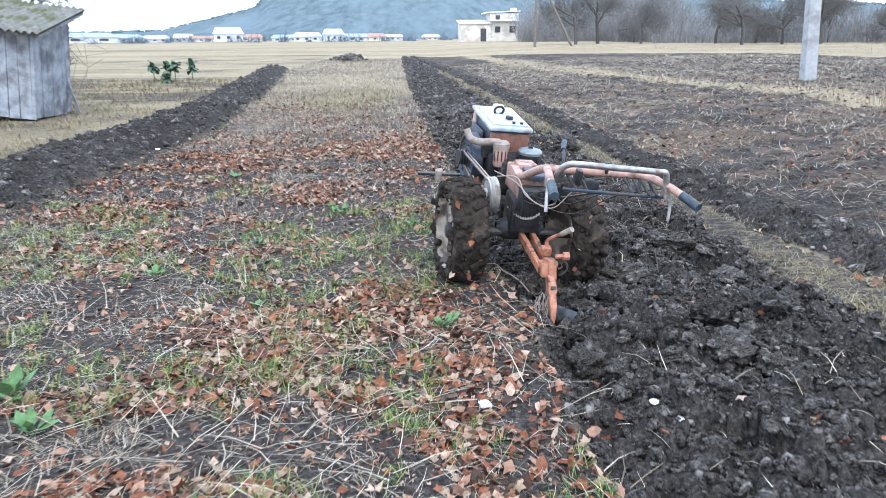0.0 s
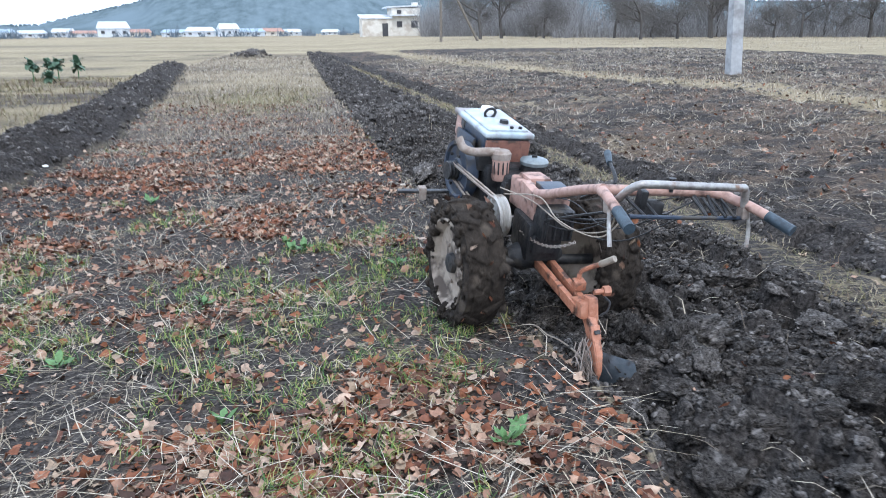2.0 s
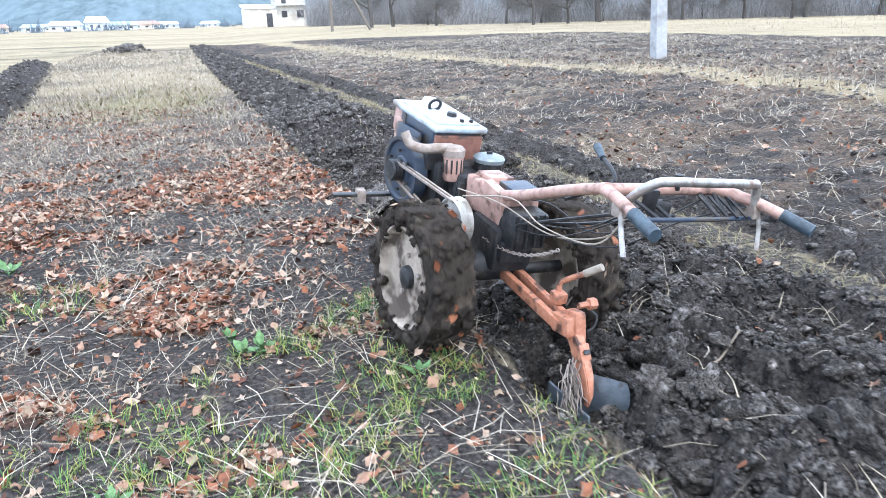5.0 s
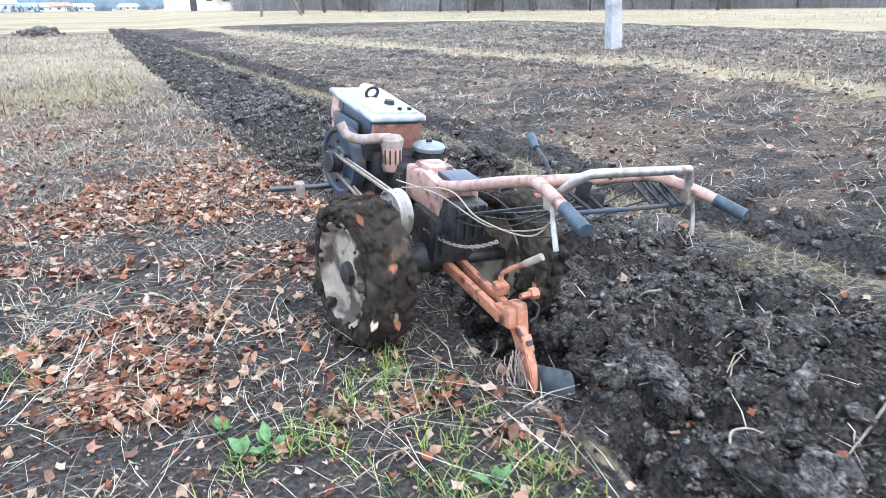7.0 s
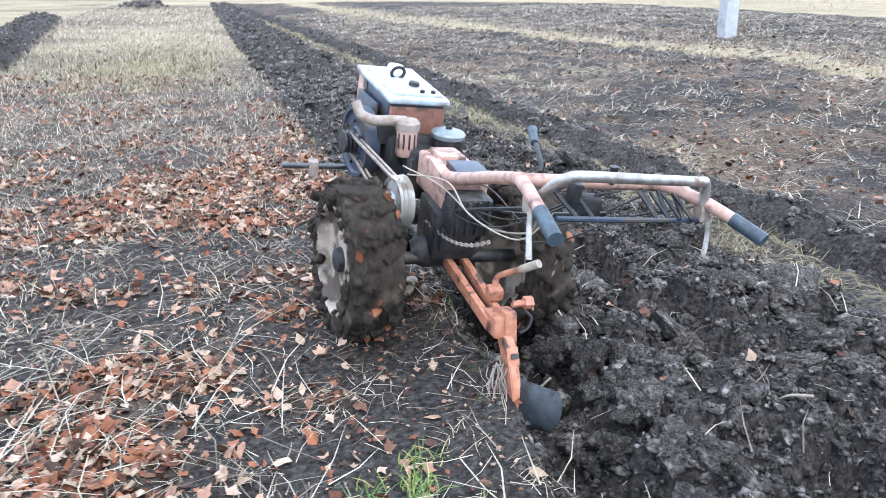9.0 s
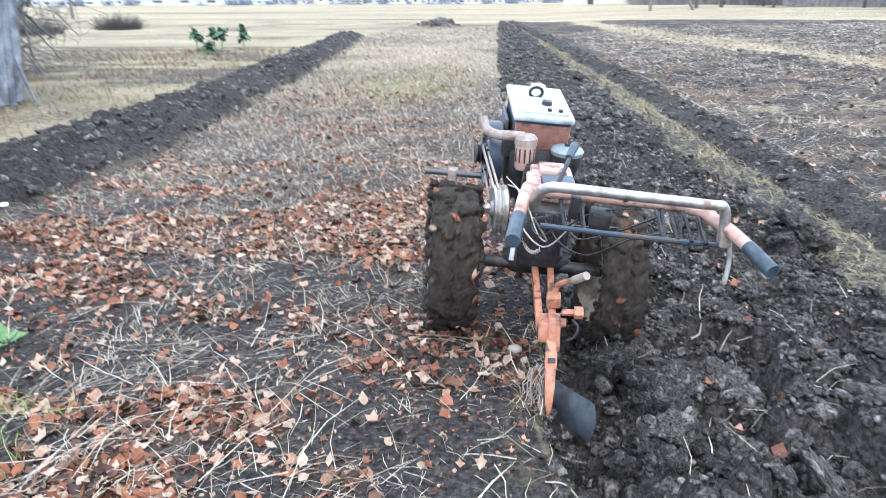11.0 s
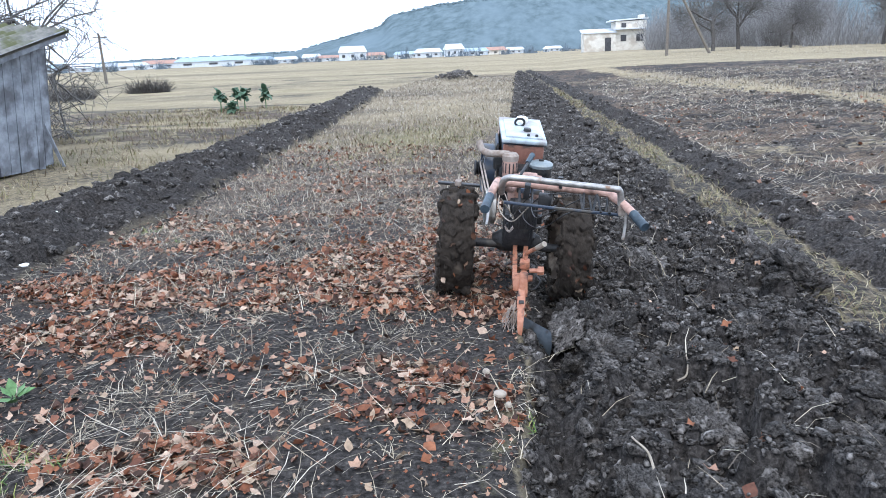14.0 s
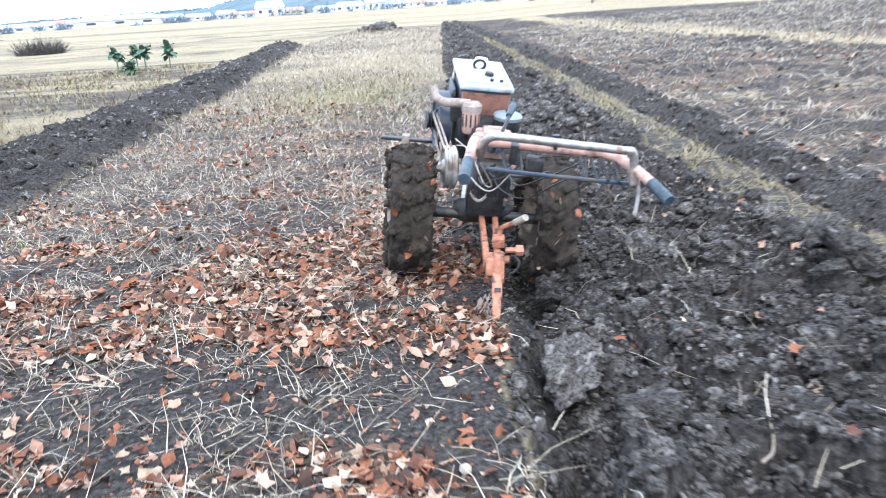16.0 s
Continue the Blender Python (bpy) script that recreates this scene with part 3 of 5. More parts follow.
# ---- the walking tractor ----
def wheel(parent, name, at, width, radius, side, label):
    """A lugged tyre about x, with its rim, hub and nuts. side: -1 where the dish faces -x."""
    h, r = width / 2, radius
    bm = turned([(-h * 0.72, r * 0.68), (-h * 0.93, r * 0.73), (-h, r * 0.82), (-h * 0.9, r * 0.95), (-h * 0.4, r * 0.985), (h * 0.4, r * 0.985), (h * 0.9, r * 0.95), (h, r * 0.82), (h * 0.93, r * 0.73), (h * 0.72, r * 0.68)], 40)
    bmesh.ops.subdivide_edges(bm, edges=bm.edges[:], cuts=1, use_grid_fill=True)
    for v in bm.verts:
        q = v.co * 9
        v.co *= 1 + 0.045 * noise.noise(q) + 0.03 * noise.noise(v.co * 25)
    tyre = part(name, bm, MUD, parent, label)
    tyre.location = at
    lug = None
    for k in range(22):
        a, s = 2 * math.pi * k / 22, 1 if k % 2 else -1
        m = pose(0, 0, 0, math.degrees(a)) @ pose(s * h * 0.48, 0, r * 0.955) @ pose(0, 0, 0, 0, s * 14, s * 32)
        if k < 2:
            lug = part("lug", block(h * 1.0, 0.04, 0.05, 0.012, None, 2), MUD, tyre)
            kept = (kept[0], lug) if k else (lug, None)
        else:
            lug = new("lug", kept[k % 2].data)
            lug.parent = tyre
        lug.matrix_basis = m
    s = side
    rim = part("rim", turned([(s * h * 0.80, r * 0.71), (s * h * 0.97, r * 0.72), (s * h * 0.99, r * 0.69), (s * h * 0.88, r * 0.66), (s * h * 0.55, r * 0.60), (s * h * 0.45, r * 0.42), (s * h * 0.58, r * 0.28), (s * h * 0.58, 0)], 32), RIM, tyre, "dished cream rim caked with mud")
    part("rim_back", turned([(-s * h * 0.80, r * 0.71), (-s * h * 0.94, r * 0.70), (-s * h * 0.3, r * 0.54), (s * h * 0.1, r * 0.38), (s * h * 0.1, 0)], 28), RIM, tyre)
    part("hub", turned([(s * h * 0.56, r * 0.17), (s * h * 0.80, r * 0.15), (s * h * 0.86, r * 0.10), (s * h * 0.86, 0)], 16), IRON, tyre)
    for k in range(5):
        a = 2 * math.pi * k / 5
        part("wheel_nut", turned([(s * h * 0.5, 0.012), (s * h * 0.66, 0.012), (s * h * 0.68, 0)], 6, pose(0, r * 0.30 * math.cos(a), r * 0.30 * math.sin(a))), RUST, tyre)
    # clinging earth
    v, f = ico(2)
    n = 420
    a, across = RNG.uniform(0, 2 * math.pi, n), RNG.uniform(-h, h, n)
    rad = r * RNG.uniform(0.82, 1.0, n)
    flank = RNG.uniform(0, 1, n) < 0.3
    across[flank], rad[flank] = (np.sign(across) * h * 0.95)[flank], r * RNG.uniform(0.62, 0.9, flank.sum())
    p = np.stack([across, rad * np.cos(a), rad * np.sin(a)], -1)
    size = 0.008 + 0.026 * RNG.uniform(0, 1, n) ** 2
    ob = new("caked_mud", mesh_of("caked_mud", *strewn(v, f, p, size, spins(n), 0.4), MUD))
    ob.parent = tyre
    tagged(ob, "lumps of mud stuck to the tread", kind="stuff")
    lv, lf = leaf_shape()
    n = 34
    a, across = RNG.uniform(0, 2 * math.pi, n), RNG.uniform(-h, h, n)
    p = np.stack([across, r * 1.0 * np.cos(a), r * 1.0 * np.sin(a)], -1)
    ob = new("stuck_leaves", mesh_of("stuck_leaves", *strewn(lv, lf, p, RNG.uniform(0.022, 0.036, n), spins(n)), LEAF))
    ob.parent = tyre
    tagged(ob, "dead leaves stuck to the muddy tread", kind="stuff")
    return tyre


def lobed_leaf():
    a = np.radians([90, 128, 165, 205, 270, 335, 15, 52])
    r = np.array([1.0, 0.52, 0.82, 0.5, 0.75, 0.5, 0.82, 0.52])
    rim = np.stack([r * np.cos(a) * 0.85, r * np.sin(a), 0.3 * r ** 2 + 0.08 * np.sin(3 * a)], -1)
    return np.concatenate([[[0, 0, 0]], rim]), np.array([[0, k + 1, (k + 1) % 8 + 1] for k in range(8)])


def leaf_shape():
    v = np.array([[0, -0.9, 0.05], [-0.42, -0.35, 0.16], [0, -0.3, 0], [0.42, -0.35, 0.2], [-0.5, 0.2, 0.22], [0, 0.25, 0.02], [0.5, 0.2, 0.14], [0, 0.95, 0.2]])
    f = np.array([[0, 2, 1], [0, 3, 2], [1, 2, 4], [2, 5, 4], [2, 3, 6], [2, 6, 5], [4, 5, 7], [5, 6, 7]])
    return v, f


def build_tiller():
    t = tagged(new("walking_tractor"), "old two-wheel walking tractor, faded orange and black, ploughing on its own", "tractor")
    body = pose(0.02, 0.0, 0.33, 6, 5, 4)          # the leaning machine frame
    left = wheel(t, "wheel", (-0.385, 0.01, 0.35), 0.225, 0.35, -1, "muddy lugged tyre with leaves stuck to it")
    right = wheel(t, "wheel", (0.37, 0, 0.30), 0.20, 0.345, 1, "muddy lugged tyre running in the furrow")
    part("axle", turned([(-0.36, 0.03), (0.36, 0.03)], 12, pose(0, 0, 0.325, 0, 4)), IRON, t)

    # gear case and engine bed
    bm = block(0.20, 0.30, 0.22, 0.03, pose(0.04, 0.04, 0.465, 6, 5))
    block(0.13, 0.26, 0.22, 0.03, pose(0.05, 0.02, 0.52, 6, 5), 2, bm)
    turned([(-0.16, 0.045), (-0.1, 0.075), (0.1, 0.075), (0.16, 0.045)], 16, pose(0.02, 0.03, 0.345, 0, 4), bm)
    block(0.16, 0.06, 0.10, 0.01, pose(0.04, -0.12, 0.455, 6, 5), 2, bm)
    part("gear_case", bm, IRON, t, "oily black gear case")
    bm = bmesh.new()
    for dx in (-0.10, 0.12):
        block(0.05, 0.85, 0.06, 0.008, pose(dx + 0.02, 0.62, 0.50, 7, 5, 4), 2, bm)
    part("chassis_rail", bm, IRON, t)
    bm = block(0.30, 0.46, 0.26, 0.03, pose(-0.01, 0.72, 0.67, 8, 6, 7))
    block(0.22, 0.22, 0.24, 0.025, pose(0.05, 0.46, 0.62, 8, 6, 7), 2, bm)
    block(0.12, 0.16, 0.10, 0.02, pose(-0.12, 0.6, 0.80, 8, 6, 7), 2, bm)
    for k in range(5):
        block(0.24, 0.012, 0.15, 0.003, pose(0.06, 0.36 + 0.025 * k, 0.62, 8, 6, 7), 1, bm)
    part("engine_block", bm, IRON, t, "black diesel engine streaked with oil")
    part("radiator_cowl", block(0.31, 0.10, 0.24, 0.015, pose(-0.03, 1.02, 0.85, 8, 6, 7)), PINK, t, "faded red front cowl")
    # fuel tank
    tk = pose(0.012, 0.845, 0.935, 11, 6, 8)
    bm = block(0.305, 0.40, 0.13, 0.025, tk @ pose(0, -0.06, -0.01), 3)
    part("tank_body", bm, NAVY, t, "dark oily tank sides")
    part("tank_front", block(0.31, 0.13, 0.15, 0.02, tk @ pose(0, 0.195, -0.02), 2), PINK, t, "faded red tank front")
    bm = block(0.33, 0.57, 0.035, 0.014, tk @ pose(0, -0.005, 0.062), 3)
    block(0.27, 0.44, 0.02, 0.009, tk @ pose(0, -0.03, 0.082), 2, bm)
    part("tank_lid", bm, TANKBLUE, t, "pale blue tank top, chipped")
    cap = part("filler_cap", turned([(0, 0.045), (0.025, 0.048), (0.045, 0.04), (0.05, 0.0)], 20, tk @ pose(0.005, 0.13, 0.085, 0, -90)), WHITE, t, "white filler cap")
    ringp = [(0.035 * math.cos(a), 0, 0.035 * math.sin(a)) for a in np.linspace(0, 2 * math.pi, 13)]
    part("lifting_eye", tube([tk @ pose(-0.02, 0.02, 0.118, 20) @ Vector(p) for p in ringp], 0.009, 6), IRON, t, "black ring bolt")
    part("gauge", turned([(0, 0.03), (0.02, 0.026), (0.022, 0)], 16, tk @ pose(0.03, -0.10, 0.092, 0, -90)), IRON, t)
    for dx in (0.06, 0.12):
        part("tank_bolt", turned([(0, 0.012), (0.014, 0.012), (0.016, 0)], 6, tk @ pose(dx - 0.03, -0.22, 0.092, 0, -90)), IRON, t)
    part("tank_strap", block(0.32, 0.05, 0.17, 0.004, tk @ pose(0, 0.12, -0.03), 1), NAVY, t)
    part("tank_rear_panel", block(0.30, 0.02, 0.15, 0.006, tk @ pose(0, -0.268, -0.045), 1), PANEL, t, "brown red panel below the tank")
    part("side_guard", block(0.02, 0.30, 0.22, 0.008, pose(-0.175, 0.82, 0.84, 8, 6, 7)), NAVY, t, "dark blue engine guard")
    # flywheel, pulleys, belts
    fl = part("flywheel", turned([(-0.03, 0.0), (-0.03, 0.07), (-0.02, 0.08), (-0.02, 0.155), (-0.035, 0.165), (-0.035, 0.185), (0.04, 0.185), (0.04, 0.0)], 36), NAVY, t, "dark blue flywheel")
    fl.location = (-0.235, 0.70, 0.73)
    pulley = part("engine_pulley", turned([(-0.075, 0), (-0.075, 0.055), (-0.066, 0.06), (-0.055, 0.045), (-0.044, 0.06), (-0.035, 0.045), (-0.022, 0.06), (-0.01, 0.06), (-0.01, 0)], 24), IRON, fl)
    pulley.location = (-0.02, 0, 0)
    for k in range(6):
        a = 2 * math.pi * k / 6
        part("flywheel_bolt", turned([(-0.032, 0.010), (-0.046, 0.010), (-0.046, 0)], 6, pose(0, 0.11 * math.cos(a), 0.11 * math.sin(a))), IRON, fl)
    dp = part("clutch_pulley", turned([(-0.045, 0.0), (-0.045, 0.035), (-0.03, 0.045), (-0.022, 0.10), (-0.035, 0.112), (-0.025, 0.122), (-0.015, 0.108), (-0.005, 0.122), (0.005, 0.108), (0.015, 0.122), (0.03, 0.122), (0.04, 0.10), (0.04, 0)], 36), ALU, t, "cast aluminium drive pulley")
    dp.location = (-0.165, 0.117, 0.566)
    part("pulley_nut", turned([(-0.045, 0.028), (-0.07, 0.026), (-0.08, 0.015), (-0.08, 0)], 6), STEEL, dp)
    a, b = Vector((-0.275, 0.70, 0.73)), Vector((-0.175, 0.117, 0.566))
    d = (b - a).normalized()
    nrm = Vector((0, -d.z, d.y)).normalized()
    for off in (-0.011, 0.011):
        o = Vector((off, 0, 0))
        part("drive_belt", tube([a + o + nrm * 0.05, b + o + nrm * 0.112], 0.008, 4, False), RUST, t, "worn grey v-belt")
        part("drive_belt", tube([a + o - nrm * 0.05, b + o - nrm * 0.112], 0.008, 4, False), RUST, t)
    # exhaust and air filter
    mf = pose(-0.045, 0.44, 0.785, 4, 3)
    m = part("muffler", turned([(-0.085, 0), (-0.085, 0.046), (-0.07, 0.054), (0.06, 0.054), (0.06, 0.058), (0.075, 0.058), (0.09, 0.045), (0.09, 0)], 24, mf @ pose(0, 0, 0, 0, -90)), PINK, t, "faded red slotted muffler")
    part("muffler_top", turned([(0.045, 0.0585), (0.08, 0.061), (0.098, 0.046), (0.1, 0)], 24, mf @ pose(0, 0, 0, 0, -90)), RUST, m)
    for k in range(12):
        a = 2 * math.pi * k / 12
        part("slot", block(0.010, 0.010, 0.075, 0.002, mf @ pose(0.051 * math.cos(a), 0.051 * math.sin(a), -0.005), 1), IRON, m)
    part("exhaust_pipe", tube([(-0.05, 0.44, 0.87), (-0.12, 0.45, 0.875), (-0.20, 0.48, 0.875), (-0.255, 0.52, 0.90), (-0.275, 0.54, 0.96)], (0.027, 0.025), 12), RUST, t, "bent grey exhaust pipe")
    af = pose(0.17, 0.47, 0.748, 6, 5)
    f = part("air_filter", turned([(-0.09, 0), (-0.09, 0.055), (-0.02, 0.078), (0.045, 0.078), (0.045, 0)], 24, af @ pose(0, 0, 0, 0, -90)), IRON, t, "black air filter bowl")
    part("filter_lid", turned([(0.03, 0.084), (0.05, 0.088), (0.062, 0.08), (0.07, 0.055), (0.072, 0)], 28, af @ pose(0, 0, 0, 0, -90)), LIDGREY, f, "grey blue filter lid")
    part("wing_nut", block(0.035, 0.008, 0.018, 0.003, af @ pose(0, 0, 0.078), 1), IRON, f)
    part("intake", tube([(0.165, 0.46, 0.68), (0.13, 0.50, 0.63), (0.08, 0.52, 0.62)], 0.03, 10), IRON, t)
    # orange top box
    gb = pose(0.085, 0.19, 0.655, 4, 5, 3)
    bm = block(0.205, 0.40, 0.17, 0.018, gb @ pose(0, -0.06, 0), 3)
    block(0.13, 0.17, 0.03, 0.012, gb @ pose(0.0, 0.02, 0.095), 2, bm)
    part("gear_cover", bm, PINK, t, "faded pinkish orange gear cover")
    part("tool_tray", block(0.15, 0.20, 0.035, 0.01, pose(0.115, -0.05, 0.73, 8, 5, 3)), NAVY, t)
    for dx, dy in ((-0.06, -0.1), (0.06, -0.1), (0.06, 0.1), (-0.06, 0.1)):
        part("cover_bolt", turned([(0, 0.009), (0.01, 0.009), (0.011, 0)], 6, gb @ pose(dx, dy, 0.085, 0, -90)), RUST, t)
    # handlebars
    part("handle_stem", tube([(0.01, 0.10, 0.685), (-0.01, -0.30, 0.77), (-0.02, -0.70, 0.875), (-0.02, -0.96, 0.935)], (0.027, 0.021), 12), PINK, t, "faded orange handlebar stem")
    part("stem_plate", block(0.05, 0.20, 0.085, 0.01, pose(-0.005, -0.02, 0.71, 12, 0, 2)), PINK, t)
    ha = part("handle", tube([(-0.02, -0.93, 0.93), (-0.035, -1.05, 0.915), (-0.055, -1.25, 0.865)], (0.022, 0.02), 12), PINK, t)
    part("grip", tube([(-0.047, -1.15, 0.892), (-0.06, -1.285, 0.856)], 0.023, 12, False), GRIP, ha, "blue grey rubber grip")
    part("clutch_lever", tube([(-0.045, -1.08, 0.89), (-0.055, -1.10, 0.83), (-0.066, -1.137, 0.745)], (0.008, 0.010), 8, True, None, 0.5), STEEL, ha, "bare steel lever")
    part("lever_pivot", block(0.03, 0.05, 0.05, 0.008, pose(-0.04, -1.06, 0.885)), RUST, ha)
    part("cross_tube", tube([(-0.02, -0.95, 0.93), (0.25, -0.91, 0.895), (0.50, -0.89, 0.865), (0.58, -0.94, 0.845)], 0.022, 12), PINK, t, "faded orange cross tube")
    hb = part("handle", tube([(0.56, -0.92, 0.85), (0.62, -1.02, 0.82), (0.69, -1.15, 0.765)], (0.022, 0.02), 12), PINK, t)
    part("grip", tube([(0.652, -1.085, 0.795), (0.70, -1.185, 0.752)], 0.0235, 12, False), GRIP, hb, "dark blue rubber grip")
    part("brake_lever", tube([(0.62, -1.0, 0.80), (0.625, -1.01, 0.72), (0.615, -1.02, 0.645)], (0.008, 0.009), 8, True, None, 0.5), STEEL, hb, "bare steel lever")
    part("lever_pivot", block(0.035, 0.05, 0.07, 0.008, pose(0.605, -0.99, 0.80)), RUST, hb)
    part("carrying_bar", tube([(0.0, -1.02, 0.885), (0.012, -1.10, 0.95), (0.04, -1.145, 0.982), (0.10, -1.14, 0.98), (0.32, -1.085, 0.945), (0.54, -1.03, 0.91), (0.59, -1.01, 0.895), (0.60, -1.0, 0.82)], 0.0165, 12), STEEL, t, "bare worn steel carrying bar")
    part("lower_bar", tube([(0.02, -1.115, 0.855), (0.31, -1.06, 0.81), (0.595, -0.995, 0.768)], 0.0085, 8), NAVY, t, "dark painted lower bar")
    for k, (u, w) in enumerate(((0.08, 0.05), (0.14, 0.12), (0.40, 0.40), (0.45, 0.47), (0.52, 0.53))):
        lo, hi = Vector((0.02 + u * 0.98, -1.115 + u * 0.205, 0.855 - u * 0.148)), Vector((0.04 + w * 0.95, -0.93 + w * 0.05, 0.90 - w * 0.1))
        part("rack_bar", tube([lo, hi], 0.0075, 6, False), IRON, t)
    for k in range(4):
        part("rack_bar", tube([(0.40 + 0.045 * k, -0.93, 0.86 - 0.006 * k), (0.41 + 0.045 * k, -1.03, 0.80 - 0.006 * k)], 0.006, 6, False), IRON, t)
    # added black box, fills the dark mass behind the gear cover
    box = block(0.18, 0.13, 0.17, 0.015, pose(0.075, -0.15, 0.575, 8, 5, 3))
    for k in range(4):
        block(0.012, 0.02, 0.15, 0.003, pose(0.01 + 0.045 * k, -0.222, 0.57, 8, 5, 3), 1, box)
    part("clutch_housing", box, IRON, t, "ribbed black box behind the gear cover")
    part("control_rod", tube([(0.0, -0.18, 0.60), (0.02, -0.5, 0.70), (0.06, -0.9, 0.82)], 0.007, 6), IRON, t)
    part("control_rod", tube([(0.14, -0.18, 0.60), (0.18, -0.5, 0.67), (0.28, -0.95, 0.80)], 0.007, 6), IRON, t)
    part("choke_box", block(0.07, 0.06, 0.06, 0.008, pose(0.22, -0.93, 0.83, 8, 8)), IRON, t)
    part("throttle_bracket", block(0.03, 0.05, 0.08, 0.006, pose(0.13, -1.0, 0.89, 10, 8)), IRON, t)
    part("gear_lever", tube([(0.06, -0.55, 0.80), (0.075, -0.80, 0.90), (0.09, -0.84, 0.945), (0.137, -0.65, 1.005)], 0.008, 8), IRON, t)
    part("gear_knob", tube([(0.120, -0.71, 0.988), (0.145, -0.63, 1.02)], (0.013, 0.017), 10, False), GRIP, t, "dark rubber lever handle")
    part("throttle_knob", tube([(0.30, -0.93, 0.89), (0.30, -0.935, 0.95)], (0.008, 0.016), 8, False), IRON, t)
    # cables and chain
    lines = [[(-0.13, 0.16, 0.72), (-0.04, -0.15, 0.70), (0.02, -0.5, 0.64), (0.05, -0.85, 0.72), (0.0, -1.05, 0.86)],
             [(0.02, 0.1, 0.6), (0.0, -0.25, 0.60), (0.03, -0.6, 0.66), (0.10, -0.9, 0.80), (0.16, -0.98, 0.87)],
             [(0.04, 0.0, 0.6), (0.06, -0.35, 0.64), (0.10, -0.65, 0.70), (0.20, -0.9, 0.84), (0.33, -0.94, 0.87)],
             [(0.08, 0.0, 0.62), (0.09, -0.4, 0.60), (0.20, -0.7, 0.62), (0.36, -0.9, 0.76), (0.58, -0.98, 0.81)],
             [(-0.12, 0.12, 0.69), (-0.06, -0.3, 0.76), (-0.05, -0.55, 0.70), (0.04, -0.8, 0.68), (0.14, -0.85, 0.78)],
             [(0.10, 0.1, 0.66), (0.12, -0.3, 0.72), (0.16, -0.6, 0.66), (0.26, -0.82, 0.74), (0.42, -0.92, 0.84)]]
    for k, p in enumerate(lines):
        part("cable", tube(p, 0.0034, 6), WIRE if k in (0, 4) else IRON, t)
    ca, cb = Vector((-0.06, 0.0, 0.50)), Vector((0.03, -0.55, 0.585))
    for k in range(26):
        u = k / 25
        p = ca.lerp(cb, u) - Vector((0, 0, 0.05 * 4 * u * (1 - u)))
        ring = [(0.007 * math.cos(x), 0.013 * math.sin(x), 0) for x in np.linspace(0, 2 * math.pi, 9)]
        part("chain_link", tube([Vector(p) + pose(0, 0, 0, 0, 90 * (k % 2), 0) @ Vector(q) for q in ring], 0.0028, 4, False), RUST, t)
    # front bar with its clamp
    part("front_bar", block(0.42, 0.05, 0.018, 0.004, pose(-0.42, 0.80, 0.585, 6, 5, 2)), IRON, t, "flat black iron bar")
    part("bar_clamp", block(0.05, 0.07, 0.08, 0.006, pose(-0.47, 0.80, 0.58, 6, 5)), RUST, t)
    part("front_stand", tube([(0.0, 1.0, 0.55), (0.0, 1.06, 0.40), (0.0, 1.02, 0.30)], 0.018, 8), IRON, t)
    # hitch and plough
    bm = block(0.20, 0.10, 0.02, 0.005, pose(0.05, 0.0, 0.395, 8, 5))
    block(0.02, 0.09, 0.10, 0.004, pose(0.0, 0.0, 0.42, 8, 5), 1, bm)
    block(0.02, 0.09, 0.10, 0.004, pose(0.08, 0.0, 0.42, 8, 5), 1, bm)
    part("hitch_bracket", bm, IRON, t)
    part("hitch_plate", block(0.13, 0.10, 0.03, 0.006, pose(0.053, 0.05, 0.362, 4, 4)), ORANGE, t)
    def beam(a, b, w, h):
        a, b = Vector(a), Vector(b)
        d = b - a
        q = d.to_track_quat("Y", "Z").to_matrix().to_4x4()
        return block(w, d.length, h, 0.006, Matrix.Translation((a + b) / 2) @ q)
    part("plough_beam", beam((0.012, 0.10, 0.345), (0.045, -0.56, 0.245), 0.03, 0.055), ORANGE, t, "chipped orange plough beam")
    part("plough_beam", beam((0.092, 0.10, 0.345), (0.095, -0.50, 0.265), 0.03, 0.05), ORANGE, t)
    bm = block(0.075, 0.14, 0.085, 0.012, pose(0.075, -0.56, 0.252, -6))
    block(0.05, 0.09, 0.14, 0.01, pose(0.10, -0.60, 0.25, -6), 2, bm)
    turned([(-0.05, 0.02), (0.05, 0.02)], 12, pose(0.10, -0.55, 0.27), bm)
    block(0.06, 0.06, 0.05, 0.008, pose(0.10, -0.45, 0.33, 10), 2, bm)
    part("plough_head", bm, ORANGE, t, "chipped orange adjusting head")
    part("clamp_bolt", turned([(0, 0.014), (0.05, 0.014), (0.05, 0.026), (0.085, 0.026), (0.09, 0.0)], 6, pose(0.13, -0.565, 0.325)), ORANGE, t)
    part("spring_clip", tube([(0.17, -0.60, 0.31), (0.195, -0.61, 0.28), (0.18, -0.615, 0.24), (0.15, -0.61, 0.22)], 0.006, 6), IRON, t)
    part("depth_crank", tube([(0.105, -0.45, 0.30), (0.108, -0.44, 0.38), (0.13, -0.47, 0.415), (0.20, -0.575, 0.48)], 0.0125, 8), ORANGE, t, "rusty orange depth crank")
    part("crank_handle", tube([(0.175, -0.535, 0.455), (0.218, -0.60, 0.50)], 0.017, 10, False), WIRE, t, "worn pale handle")
    bm = bmesh.new()
